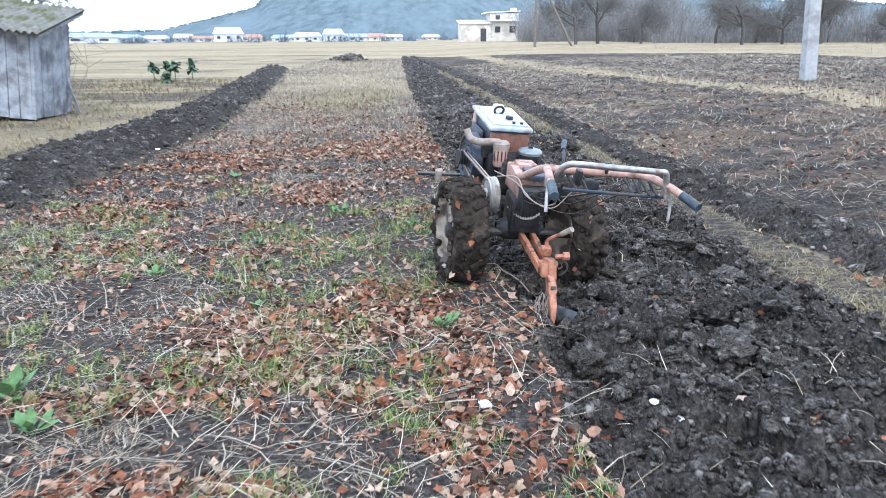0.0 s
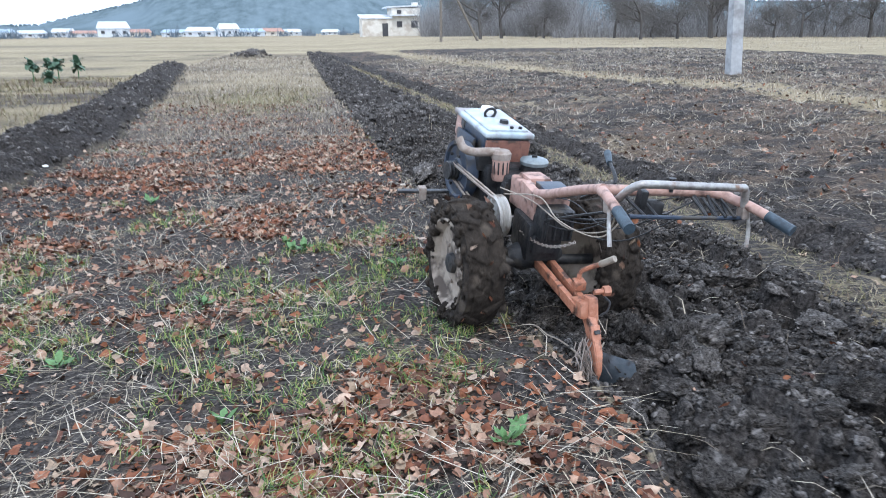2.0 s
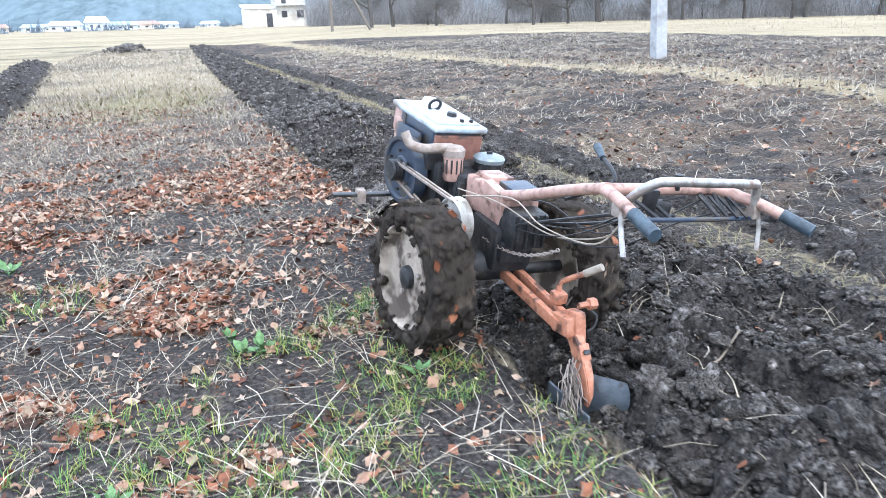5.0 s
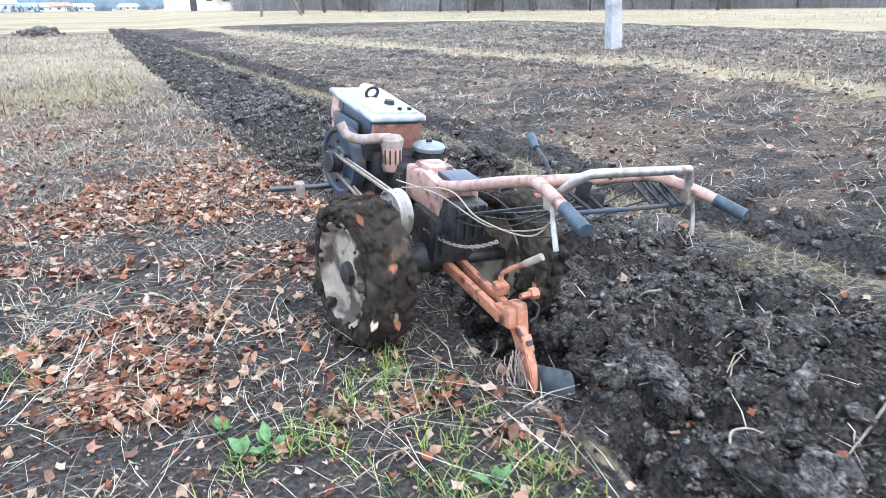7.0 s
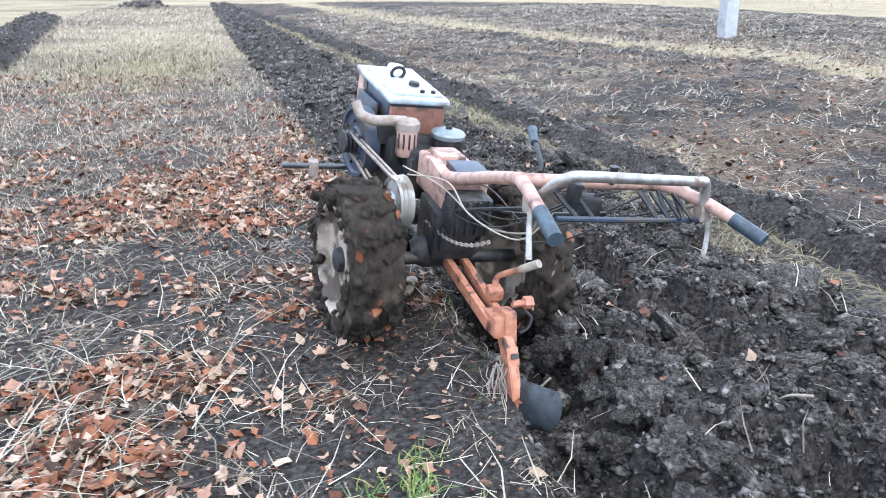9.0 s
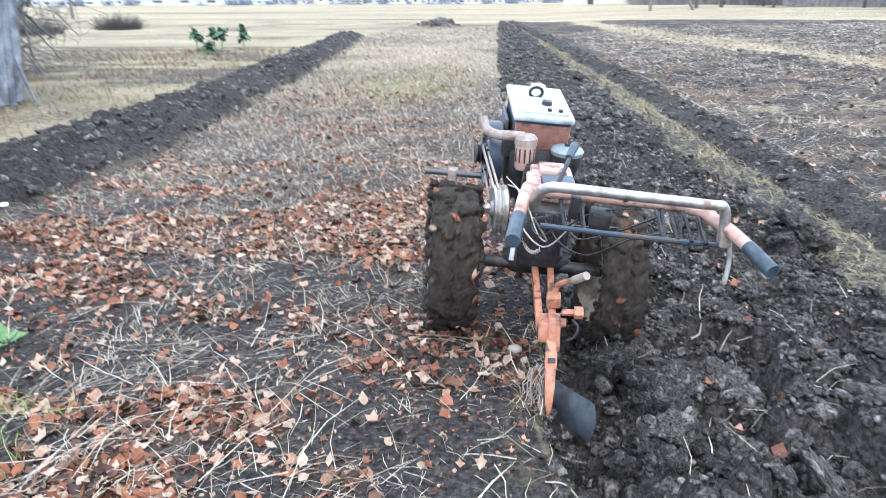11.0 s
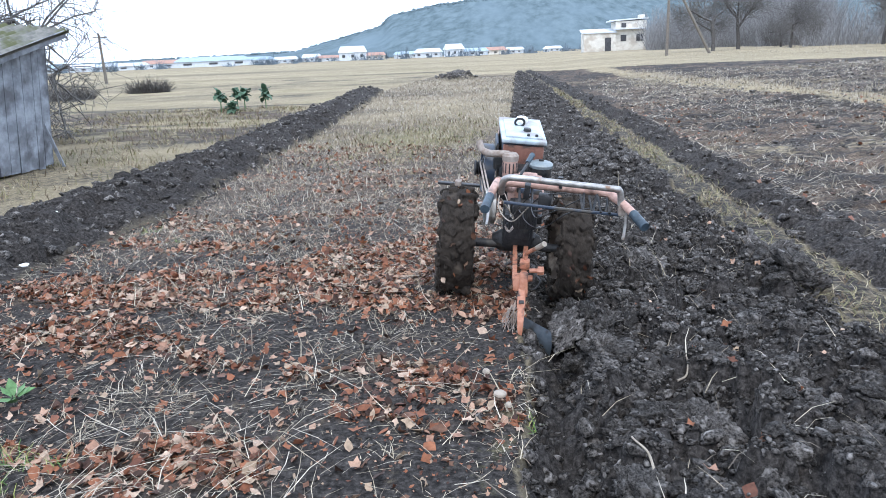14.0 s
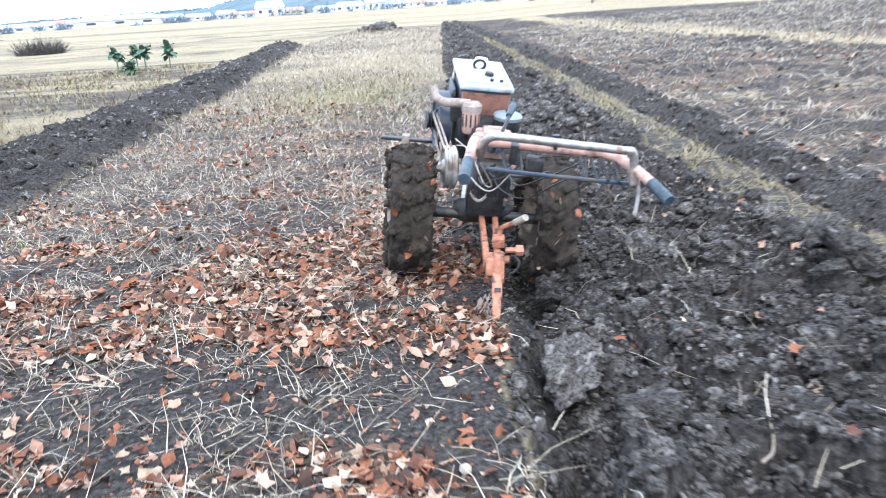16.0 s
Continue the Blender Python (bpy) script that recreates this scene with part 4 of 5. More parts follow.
    rows = [((0.088, -0.60, 0.235), 0.021, 0.05), ((0.09, -0.655, 0.16), 0.020, 0.05), ((0.088, -0.70, 0.08), 0.019, 0.048), ((0.086, -0.73, 0.0), 0.013, 0.035), ((0.084, -0.735, -0.06), 0.005, 0.015)]
    rings = [[bm.verts.new((c[0] + sx * w, c[1] + sy * d, c[2])) for sx, sy in ((-1, -1), (1, -1), (1, 1), (-1, 1))] for c, w, d in rows]
    for p, q in zip(rings, rings[1:]):
        for i in range(4):
            bm.faces.new((p[i], p[(i + 1) % 4], q[(i + 1) % 4], q[i]))
    bm.faces.new(rings[0])
    bm.faces.new(rings[-1][::-1])
    bmesh.ops.bevel(bm, geom=bm.edges[:], offset=0.005, segments=2, affect="EDGES")
    part("plough_shank", bm, ORANGE, t, "orange shank, rubbed bright at its edge")
    part("shank_sleeve", block(0.048, 0.035, 0.075, 0.006, pose(0.09, -0.685, 0.165, -28)), ORANGE, t)
    part("clamp_slot", block(0.03, 0.006, 0.02, 0.002, pose(0.092, -0.708, 0.178, -28), 1), IRON, t)
    bm = bmesh.new()
    grid = []
    for i in range(9):
        u = i / 8
        row = []
        for j in range(9):
            v = j / 8
            x = 0.09 + 0.16 * u + 0.02 * math.sin(v * 2.4) * u
            y = -0.58 - 0.16 * u ** 0.9 - 0.04 * math.sin(v * 2.6)
            z = -0.17 + (0.225 - 0.03 * u) * v
            row.append(bm.verts.new((x, y, z)))
        grid.append(row)
    for i in range(8):
        for j in range(8):
            bm.faces.new((grid[i][j], grid[i + 1][j], grid[i + 1][j + 1], grid[i][j + 1]))
    ex = bmesh.ops.solidify(bm, geom=bm.faces[:], thickness=0.008)
    part("mouldboard", bm, SHARE, t, "dark polished steel mouldboard")
    part("share", block(0.26, 0.07, 0.012, 0.004, pose(0.19, -0.50, -0.165, 18, 0, -32)), SHARE, t)
    part("landside", block(0.012, 0.34, 0.08, 0.004, pose(0.078, -0.60, -0.13)), SHARE, t)
    # roots and grass caught on the shank
    bm = bmesh.new()
    rr = random.Random(4)
    for k in range(46):
        x, y, z = 0.06 + rr.uniform(-0.05, 0.03), -0.62 - rr.uniform(0, 0.10), rr.uniform(-0.02, 0.14)
        p = [(x, y, z)]
        for s in range(3):
            x, y, z = x + rr.uniform(-0.035, 0.02), y + rr.uniform(-0.04, 0.02), z - rr.uniform(0.02, 0.07)
            p.append((x, y, z))
        tube(p, (0.003, 0.0015), 4, False, bm)
    tagged(part("caught_roots", bm, RUST, t, "matted roots caught on the shank"), kind="stuff")
    return t, left, right, fl, dp


tiller, wheel_left, wheel_right, flywheel, drive_pulley = build_tiller()


# ---- shed, poles, buildings ----
def build_shed():
    t = tagged(new("shed"), "small weathered grey board shed with a mossy slate roof", "shed")
    t.matrix_basis = Matrix.Translation((-7.98, 10.15, 0)) @ pose(0, 0, 0, 0, 7) @ Matrix.Scale(1.04, 4) @ Matrix.Translation((7.55, -9.7, 0))
    x0, x1, y0, y1 = -10.6, -7.55, 9.0, 10.45
    def top(y):
        return 1.70 + 0.36 * (y - y0) / (y1 - y0)
    rr = random.Random(2)
    def boards(a, b, fixed, along_y, label):
        """A wall of upright boards."""
        wall = None
        u, k = a, 0
        while u < b - 0.02:
            w = min(rr.uniform(0.15, 0.24), b - u)
            zt = top(u + w / 2) if along_y else top(fixed)
            zb = 0.02 + rr.uniform(-0.02, 0.03)
            m = pose(fixed + rr.uniform(-0.006, 0.006), u + w / 2, (zt + zb) / 2, rr.uniform(-0.5, 0.5)) if along_y else pose(u + w / 2, fixed + rr.uniform(-0.006, 0.006), (zt + zb) / 2, 0, rr.uniform(-0.4, 0.4))
            sz = (0.025, w - 0.008, zt - zb) if along_y else (w - 0.008, 0.025, zt - zb)
            ob = part("board" if wall else label, block(*sz, 0.004, m, 1), PLANK, wall or t)
            wall = wall or ob
            u += w
    boards(y0, y1, x1, True, "side_wall")
    boards(x0, x1, y0, False, "front_wall")
    boards(x0, x1, y1, False, "back_wall")
    boards(y0, y1, x0, True, "far_wall")
    # added solid near-black block, so the gaps between the boards show dark
    part("inner_lining", block(x1 - x0 - 0.08, y1 - y0 - 0.08, 1.55, 0.0, pose((x0 + x1) / 2, (y0 + y1) / 2, 0.8)), HOLE, t)
    # corrugated roof
    nx, ny = 120, 8
    px = np.linspace(x0 - 0.3, x1 + 0.28, nx)
    py = np.linspace(y0 - 0.35, y1 + 0.25, ny)
    gx, gy = np.meshgrid(px, py)
    gz = 1.76 + 0.25 * (gy - y0) + 0.025 * np.sin(gx * 2 * math.pi / 0.14) + 0.02 * rough(gx, gy, 0.8, 2, 4)
    v = np.stack([gx, gy, gz], -1).reshape(-1, 3)
    i = (np.arange(ny - 1)[:, None] * nx + np.arange(nx - 1)).ravel()
    low = v - [0, 0, 0.02]
    f = np.stack([i, i + 1, i + nx + 1, i + nx], -1)
    ob = new("roof", mesh_of("roof", np.concatenate([v, low]), np.concatenate([f, f[:, ::-1] + len(v)]), ROOFING, True))
    ob.parent = t
    tagged(ob, "mossy corrugated slate roof")
    for k in range(4):
        x = x0 + 0.2 + k * (x1 - x0 - 0.4) / 3
        part("rafter", block(0.06, y1 - y0 + 0.5, 0.08, 0.006, pose(x, (y0 + y1) / 2, 1.87, math.degrees(math.atan(0.25)))), PLANK, t)
    part("fascia", block(0.025, y1 - y0 + 0.5, 0.12, 0.004, pose(x1 + 0.2, (y0 + y1) / 2, 1.87, math.degrees(math.atan(0.25)))), PLANK, t)
    prop = tagged(new("prop_board"), "grey plank leaning against the shed wall", "plank")
    prop.location = (-7.80, 10.75, 0.0)
    part("plank", block(0.06, 0.03, 1.05, 0.005, pose(-0.06, 0.06, 0.50, 12, -8), 1), PLANK, prop)


build_shed()


def build_pole():
    z = float(lie(10.7, 14.0))
    t = tagged(new("concrete_pole"), "tapered grey concrete power pole in the field", "pole")
    t.matrix_basis = pose(10.73, 14.0, z - 0.1, 0, -4)
    bm = block(0.36, 0.30, 9.0, 0.04, pose(0, 0, 4.5), 2)
    for v in bm.verts:
        k = 1 - 0.045 * v.co.z
        v.co.x, v.co.y = v.co.x * k, v.co.y * k
    part("shaft", bm, CONCRETE, t)
    part("crossarm", block(1.4, 0.09, 0.09, 0.01, pose(0, 0, 8.6)), RUST, t)
    for dx in (-0.6, 0.0, 0.6):
        part("insulator", turned([(0, 0.03), (0.05, 0.05), (0.12, 0.04), (0.14, 0)], 12, pose(dx, 0, 8.65, 0, -90)), WHITE, t)


build_pole()


def build_wood_pole(x, y, h, strut, label):
    t = tagged(new("utility_pole"), label, "pole")
    t.location = (x, y, float(lie(x, y)) - 0.1)
    part("mast", tube([(0, 0, 0), (0, 0, h)], (0.16, 0.11), 10, False), OLDWOOD, t)
    if strut:
        part("strut", tube([(strut, 0, 0), (0.1, 0, h * 0.85)], (0.15, 0.11), 10, False), OLDWOOD, t)
    part("crossarm", block(1.5, 0.1, 0.1, 0.01, pose(0, 0.12, h - 0.4)), OLDWOOD, t)
    for dx in (-0.6, 0.6):
        part("insulator", turned([(0, 0.04), (0.12, 0.05), (0.15, 0)], 10, pose(dx, 0.12, h - 0.35, 0, -90)), WHITE, t)


build_wood_pole(14.0, 73.6, 9.0, 4.2, "wooden power pole braced by a slanting strut")
build_wood_pole(-42.2, 68.1, 5.0, 0, "short wooden pole standing in the far grass")


def gable(name, parent, sx, sy, h, rise, wall_mat, roof_mat, m, over=0.4, windows=2):
    """A plain house body with a pitched roof and window openings."""
    body = part("wall", block(sx, sy, h, 0.0, m @ pose(0, 0, h / 2)), wall_mat, parent, soft=False)
    bm = bmesh.new()
    a, b = sx / 2 + over, sy / 2 + over
    p = [bm.verts.new(q) for q in ((-a, -b, h), (a, -b, h), (a, b, h), (-a, b, h), (-a * 0.8, 0, h + rise), (a * 0.8, 0, h + rise))]
    for q in ((0, 1, 5, 4), (2, 3, 4, 5), (1, 2, 5), (3, 0, 4), (3, 2, 1, 0)):
        bm.faces.new([p[i] for i in q])
    part("roof", bm, roof_mat, parent, m=m, soft=False)
    for k in range(windows):
        x = sx * ((k + 0.5) / windows - 0.5)
        part("window", block(sx * 0.11, 0.2, h * 0.35, 0.0, m @ pose(x, -sy / 2 - 0.02, h * 0.55)), HOLE, parent, soft=False)


def build_new_house():
    t = tagged(new("house"), "unfinished two-storey pale brick house with flat roofs", "house")
    t.location = (13.2, 168, 0.2)
    part("low_wing", block(7.0, 8, 4.4, 0, pose(3.4, 0, 2.2)), PLASTER, t, soft=False)
    part("low_roof", block(7.6, 8.6, 0.25, 0, pose(3.3, 0, 4.75, 6)), WHITEWASH, t, "pale sheet roof", soft=False)
    part("tall_wing", block(6.6, 9, 6.6, 0, pose(10.2, 1, 3.3)), PLASTER, t, soft=False)
    part("tall_roof", block(8.2, 9.6, 0.3, 0, pose(9.8, 1, 6.9, 0, -2)), WHITEWASH, t, "pale flat roof", soft=False)
    part("mid_roof", block(7.0, 1.5, 0.2, 0, pose(10.0, -4.0, 4.9)), WHITEWASH, t, soft=False)
    part("parapet", block(1.2, 2.5, 1.0, 0, pose(13.0, 1, 7.4)), PLASTER, t, soft=False)
    for x, z, w, h in ((5.2, 1.7, 1.3, 3.0), (8.6, 3.0, 1.2, 1.3), (8.6, 5.7, 1.0, 0.9), (11.8, 3.0, 0.8, 1.5), (12.6, 3.0, 0.6, 1.5)):
        part("window" if z > 2 else "doorway", block(w, 0.3, h, 0, pose(x, (-4.02 if x < 7 else -3.52), z)), HOLE, t, soft=False)


build_new_house()
VILLAGE = [(-27.5, 330, 26, 4.5, 1), (-24.2, 300, 34, 5.0, 2), (-21.0, 310, 16, 4.2, 2), (-18.8, 320, 12, 3.6, 0), (-30.5, 300, 22, 3.6, 0), (-33.2, 310, 14, 3.8, 0), (-13.6, 300, 13, 7.5, 0), (-11.8, 330, 10, 4.0, 3), (-9.4, 300, 11, 3.6, 2), (-7.6, 290, 12, 4.6, 0), (-5.6, 280, 8, 6.2, 0), (-4.0, 282, 12, 3.8, 2), (-2.4, 300, 11, 4.0, 3), (-0.8, 320, 9, 3.6, 0), (-15.5, 330, 12, 3.4, 1), (-16.8, 340, 10, 4.6, 0), (-36.0, 320, 15, 4, 2), (2.2, 340, 9, 3.4, 0)]
for az, far, w, h, kind in VILLAGE:
    a = radians(az)
    o = tagged(new("village_house"), ("low whitewashed village house with a pale sheet roof", "long barn with a brick red roof", "village house with a faded blue roof", "village house with a red tiled roof")[kind], "house", "houses of the far village")
    o.location = (far * math.sin(a), far * math.cos(a), 0.2)
    gable("h", o, w * 0.85, 7, h * 0.42, h * 0.34, PLASTER if kind == 3 else WHITEWASH, (TIN, BRICKRED, BLUEROOF, BRICKRED)[kind], pose(0, 0, 0, 0, 0, -az + (w % 3) * 8 - 8), 0.5, 3)


# ---- hill, woods and bare trees ----
def build_hill():
    az = np.radians(np.arange(-60, 75, 0.35))
    deg = np.degrees(az)
    prof = np.interp(deg, [-60, -38, -25, -18, -14.2, -11.3, -10.4, -6.4, -1.8, 1.6, 2.8, 5.8, 9.6, 14, 21, 35, 50, 75], [0.35, 0.4, 0.5, 0.65, 1.6, 2.3, 3.1, 3.8, 4.15, 4.3, 4.65, 4.2, 3.6, 3.1, 2.8, 2.0, 1.4, 1.0])
    rows, n, steps_up = [], len(az), 44
    for k, u in enumerate(np.linspace(0, 1, steps_up)):
        d = 520 + 520 * u
        el = (prof + 0.05 * rough(deg * 3, np.zeros(n), 1.0, 3, 60)) * u ** 0.8
        mounds = (5 * rough(deg, np.full(n, u * 9), 2.0, 3, 62) + 2.5 * rough(deg * 4, np.full(n, u * 40), 1.6, 3, 63)) * min(1.0, 4 * u)
        rows.append(np.stack([d * np.sin(az), d * np.cos(az), 0.3 + d * np.tan(np.radians(el)) + 0.4 * mounds * (1 - 0.6 * u)], -1))
    v = np.concatenate(rows)
    i = (np.arange(steps_up - 1)[:, None] * n + np.arange(n - 1)).ravel()
    tagged(new("wooded_hill", mesh_of("wooded_hill", v, np.stack([i, i + 1, i + n + 1, i + n], -1), HAZED_WOODS, True)), "long hill covered with bare woods, tinted blue for haze", "hill", kind="structure")
    # crowns of the woods on its slope
    m = 1500
    a, u = RNG.uniform(-30, 55, m), RNG.uniform(0.93, 1.0, m)
    el = np.interp(a, np.degrees(az), prof) * u ** 0.8
    d = 520 + 520 * u
    size = RNG.uniform(0.9, 2.0, m)
    p = np.stack([d * np.sin(np.radians(a)), d * np.cos(np.radians(a)), 0.3 + d * np.tan(np.radians(el)) + size * 0.2], -1)
    shape, f = ico(1)
    r3 = size[:, None] * np.stack([RNG.uniform(0.9, 1.6, m), np.ones(m), RNG.uniform(0.7, 1.25, m)], -1)
    tagged(new("hill_woods", mesh_of("hill_woods", *strewn(shape, f, p, r3, spins(m, 0.3), 0.3), HAZED_WOODS, True)), "crowns of the bare woods on the hill", "woods", kind="stuff")


build_hill()


def limbs(rr, base, h, spread=0.5, depth=4, kids=4, droop=0.0):
    """Tapered limbs of a bare tree, as (from, to, r0, r1, depth)."""
    out = []
    def grow(p, d, length, r, k):
        n = 3 if k else 1
        for s in range(n):
            q = p + d * length / n
            out.append((p, q, r, r * 0.86, k))
            p, r = q, r * 0.86
            d = (d + Vector((rr.uniform(-1, 1), rr.uniform(-1, 1), rr.uniform(-0.6, 0.8))) * 0.17 - Vector((0, 0, droop * (depth - k)))).normalized()
            if k > 0 and (s > 0 or k < depth):
                for _ in range(kids - 2 if s < n - 1 else kids - 1):
                    a = rr.uniform(0, 2 * math.pi)
                    o = d.orthogonal().normalized()
                    o = Matrix.Rotation(a, 3, d) @ o
                    grow(p, (d * (1 - spread * rr.uniform(0.5, 1)) + o * spread * rr.uniform(0.7, 1.3)).normalized(), length * rr.uniform(0.55, 0.85), r * 0.62, k - 1)
    grow(Vector(base), Vector((rr.uniform(-0.1, 0.1), rr.uniform(-0.1, 0.1), 1)).normalized(), h * 0.33, h * 0.024, depth)
    return out


def limb_mesh(segs, sides=5, thin=0.0):
    v, f = [], []
    for p, q, r0, r1, k in segs:
        d = (q - p).normalized()
        o = d.orthogonal().normalized()
        s = d.cross(o)
        n = sides if k > 1 else 3
        i = len(v)
        for c, r in ((p, max(r0, thin)), (q, max(r1, thin))):
            for j in range(n):
                a = 2 * math.pi * j / n
                v.append(c + o * (r * math.cos(a)) + s * (r * math.sin(a)))
        f += [(i + j, i + (j + 1) % n, i + n + (j + 1) % n, i + n + j) for j in range(n)]
    return v, f


def build_tree(seed, h, spread, depth=4, kids=4, thin=0.012, mat=BARK, droop=0.0):
    rr = random.Random(seed)
    segs = limbs(rr, (0, 0, -0.1), h, spread, depth, kids, droop)
    t = tagged(new("bare_tree"), "leafless grey tree with a spreading crown", "tree", "bare trees along the field edge")
    for name, keep in (("trunk", lambda k: k >= depth - 1), ("crown", lambda k: k < depth - 1)):
        v, f = limb_mesh([s for s in segs if keep(s[4])], 6 if name == "trunk" else 4, thin)
        ob = new(name, mesh_of(name, [tuple(p) for p in v], f, mat if name == "trunk" else FARTWIG, False))
        ob.parent = t
    return t


def build_trees():
    kinds = [build_tree(11, 8.5, 0.62), build_tree(12, 7.5, 0.75), build_tree(13, 9.5, 0.5), build_tree(14, 6.5, 0.85, 4, 4, 0.012, BARK, 0.03)]
    rr = random.Random(3)
    spots = [(34.4, 67.5), (40, 70), (46, 73), (52, 70), (57, 72), (61, 66), (66, 62), (70, 66), (75, 60), (60, 58), (50, 80), (44, 84), (38, 82), (56, 88), (65, 78), (72, 74), (84, 60), (30, 86), (26, 92), (33, 98), (22, 88)]
    for k, (x, y) in enumerate(spots):
        z = float(lie(x, y))
        s = rr.uniform(0.9, 1.25)
        m = Matrix.Translation((x, y, z)) @ pose(0, 0, 0, 0, 0, rr.uniform(0, 360))
        o = kinds[k % 4]
        if k < 4:
            o.matrix_basis = m
        else:
            copy_thing(o, m).scale = (s, s, s)
    lone = build_tree(23, 7.0, 0.9, 4, 4, 0.005, BARK, 0.05)
    tagged(lone, "bare branching tree rising behind the shed", group="")
    lone.location = (-12.3, 14.4, 0)


build_trees()


def twigs(n, place, height, lean=0.5, radius=0.02, bends=3):
    """Thin bent sticks as arrays. place: n x 3 feet."""
    p, d = place.copy(), np.stack([RNG.normal(0, lean, n), RNG.normal(0, lean, n), np.ones(n)], -1)
    d /= np.linalg.norm(d, axis=1)[:, None]
    step = height[:, None] / bends
    rings = []
    for k in range(bends + 1):
        r = radius * (1 - 0.8 * k / bends)
        for a in (0, 2.1, 4.2):
            rings.append(p + r * np.array([math.cos(a), math.sin(a), 0]))
        d = d + RNG.normal(0, 0.16, (n, 3))
        d /= np.linalg.norm(d, axis=1)[:, None]
        p = p + d * step
    v = np.stack(rings, 1)
    per = 3 * (bends + 1)
    f = np.array([[3 * k + j, 3 * k + (j + 1) % 3, 3 * k + 3 + (j + 1) % 3, 3 * k + 3 + j] for k in range(bends) for j in range(3)])
    return v.reshape(-1, 3), (f[None] + (np.arange(n) * per)[:, None, None]).reshape(-1, 4)


def build_thicket():
    # grey scrub beside the far house and along the wood's edge
    n = 15000
    az = np.radians(np.concatenate([RNG.uniform(9.3, 22, 6000), RNG.uniform(20, 62, 6000), RNG.normal(19.3, 1.0, 3000)]))
    far = np.concatenate([RNG.uniform(135, 185, 6000), RNG.uniform(95, 125, 6000), RNG.uniform(120, 140, 3000)])
    p = np.stack([far * np.sin(az), far * np.cos(az), np.full(n, 0.3)], -1)
    h = far * np.tan(np.radians(np.where(np.arange(n) < 12000, 3.1, 4.6) * RNG.uniform(0.25, 1.1, n) ** 1.3))
    tagged(new("far_thicket", mesh_of("far_thicket", *twigs(n, p, h, 0.32, 0.06, 3), TWIG)), "dense grey leafless scrub at the field's end", "scrub", kind="stuff")
    trees, per = 190, 24
    az = np.radians(RNG.uniform(-48, 8, trees))
    far, tall = RNG.uniform(240, 460, trees), RNG.uniform(1.6, 5.0, trees)
    p = np.repeat(np.stack([far * np.sin(az), far * np.cos(az), np.full(trees, 0.2)], -1), per, 0)
    n = trees * per
    p[:, :2] += RNG.normal(0, 0.9, (n, 2))
    tagged(new("village_trees", mesh_of("village_trees", *twigs(n, p, np.repeat(tall, per) * RNG.uniform(0.4, 1.1, n), 0.6, 0.13, 2), HAZED_TWIG)), "small bare trees and hedges among the village houses", "trees", kind="stuff")


build_thicket()


def build_brush(x, y, w, h, n, label):
    t = tagged(new("brush_pile"), label, "brush pile")
    t.location = (x, y, float(lie(x, y)))
    a, r = RNG.uniform(0, 2 * math.pi, n), np.sqrt(RNG.uniform(0, 1, n))
    p = np.stack([r * np.cos(a) * w / 2.4, r * np.sin(a) * w / 3, np.zeros(n)], -1)
    ob = new("brushwood", mesh_of("brushwood", *twigs(n, p, h * (1.2 - 0.5 * r), 1.5, 0.022, 4), BARK))
    ob.parent = t
    tagged(ob, kind="stuff")


build_brush(-22.8, 41.1, 3.0, 1.1, 620, "heap of cut brown branches in the grass")
build_brush(-24.0, 35.0, 3.2, 1.0, 620, "tangled heap of cut branches beyond the shed")


WEEDS = [(-2.11, -2.65, 0.06, 7), (-2.35, -2.35, 0.07, 8), (-0.35, -1.70, 0.045, 8), (-0.28, -1.62, 0.035, 6), (-1.46, -1.30, 0.04, 7), (-1.10, 1.07, 0.045, 7), (-1.24, 1.25, 0.035, 6), (-1.19, 1.06, 0.04, 7), (-0.47, 0.53, 0.04, 6), (-2.52, 2.83, 0.06, 7), (-1.7, 0.1, 0.035, 6), (-2.3, -0.6, 0.04, 6)]
ROOTS = [(0.28, -0.96, 150, 6), (0.30, -0.95, 30, 5), (0.48, 0.86, 20, 6), (0.35, 0.3, 60, 5), (0.9, 1.3, 110, 4), (1.2, 2.6, 40, 4), (0.5, 2.4, 80, 5), (0.25, 2.0, 200, 5), (1.0, 0.2, 170, 4), (0.75, 3.2, 75, 4)]

# ---- loose earth, leaves, straw and grass ----
def scatter(n, x0, x1, y0, y1, weight, power=1.0, behind=0.0):
    """About n random places, thinned by a weight from 0 to 1; power over 1 crowds them towards y0."""
    x = RNG.uniform(x0, x1, n)
    y = y0 + (y1 - y0) * RNG.uniform(0, 1, n) ** power
    if behind:
        more = int(n * behind / (y1 - y0) * 0.7)
        x, y = np.concatenate([x, RNG.uniform(x0, x1, more)]), np.concatenate([y, RNG.uniform(y0 - behind, y0, more)])
        n += more
    zn = zones(x, y)
    keep = RNG.uniform(0, 1, n) < weight(zn, x, y)
    return x[keep], y[keep], zn["z"][keep]


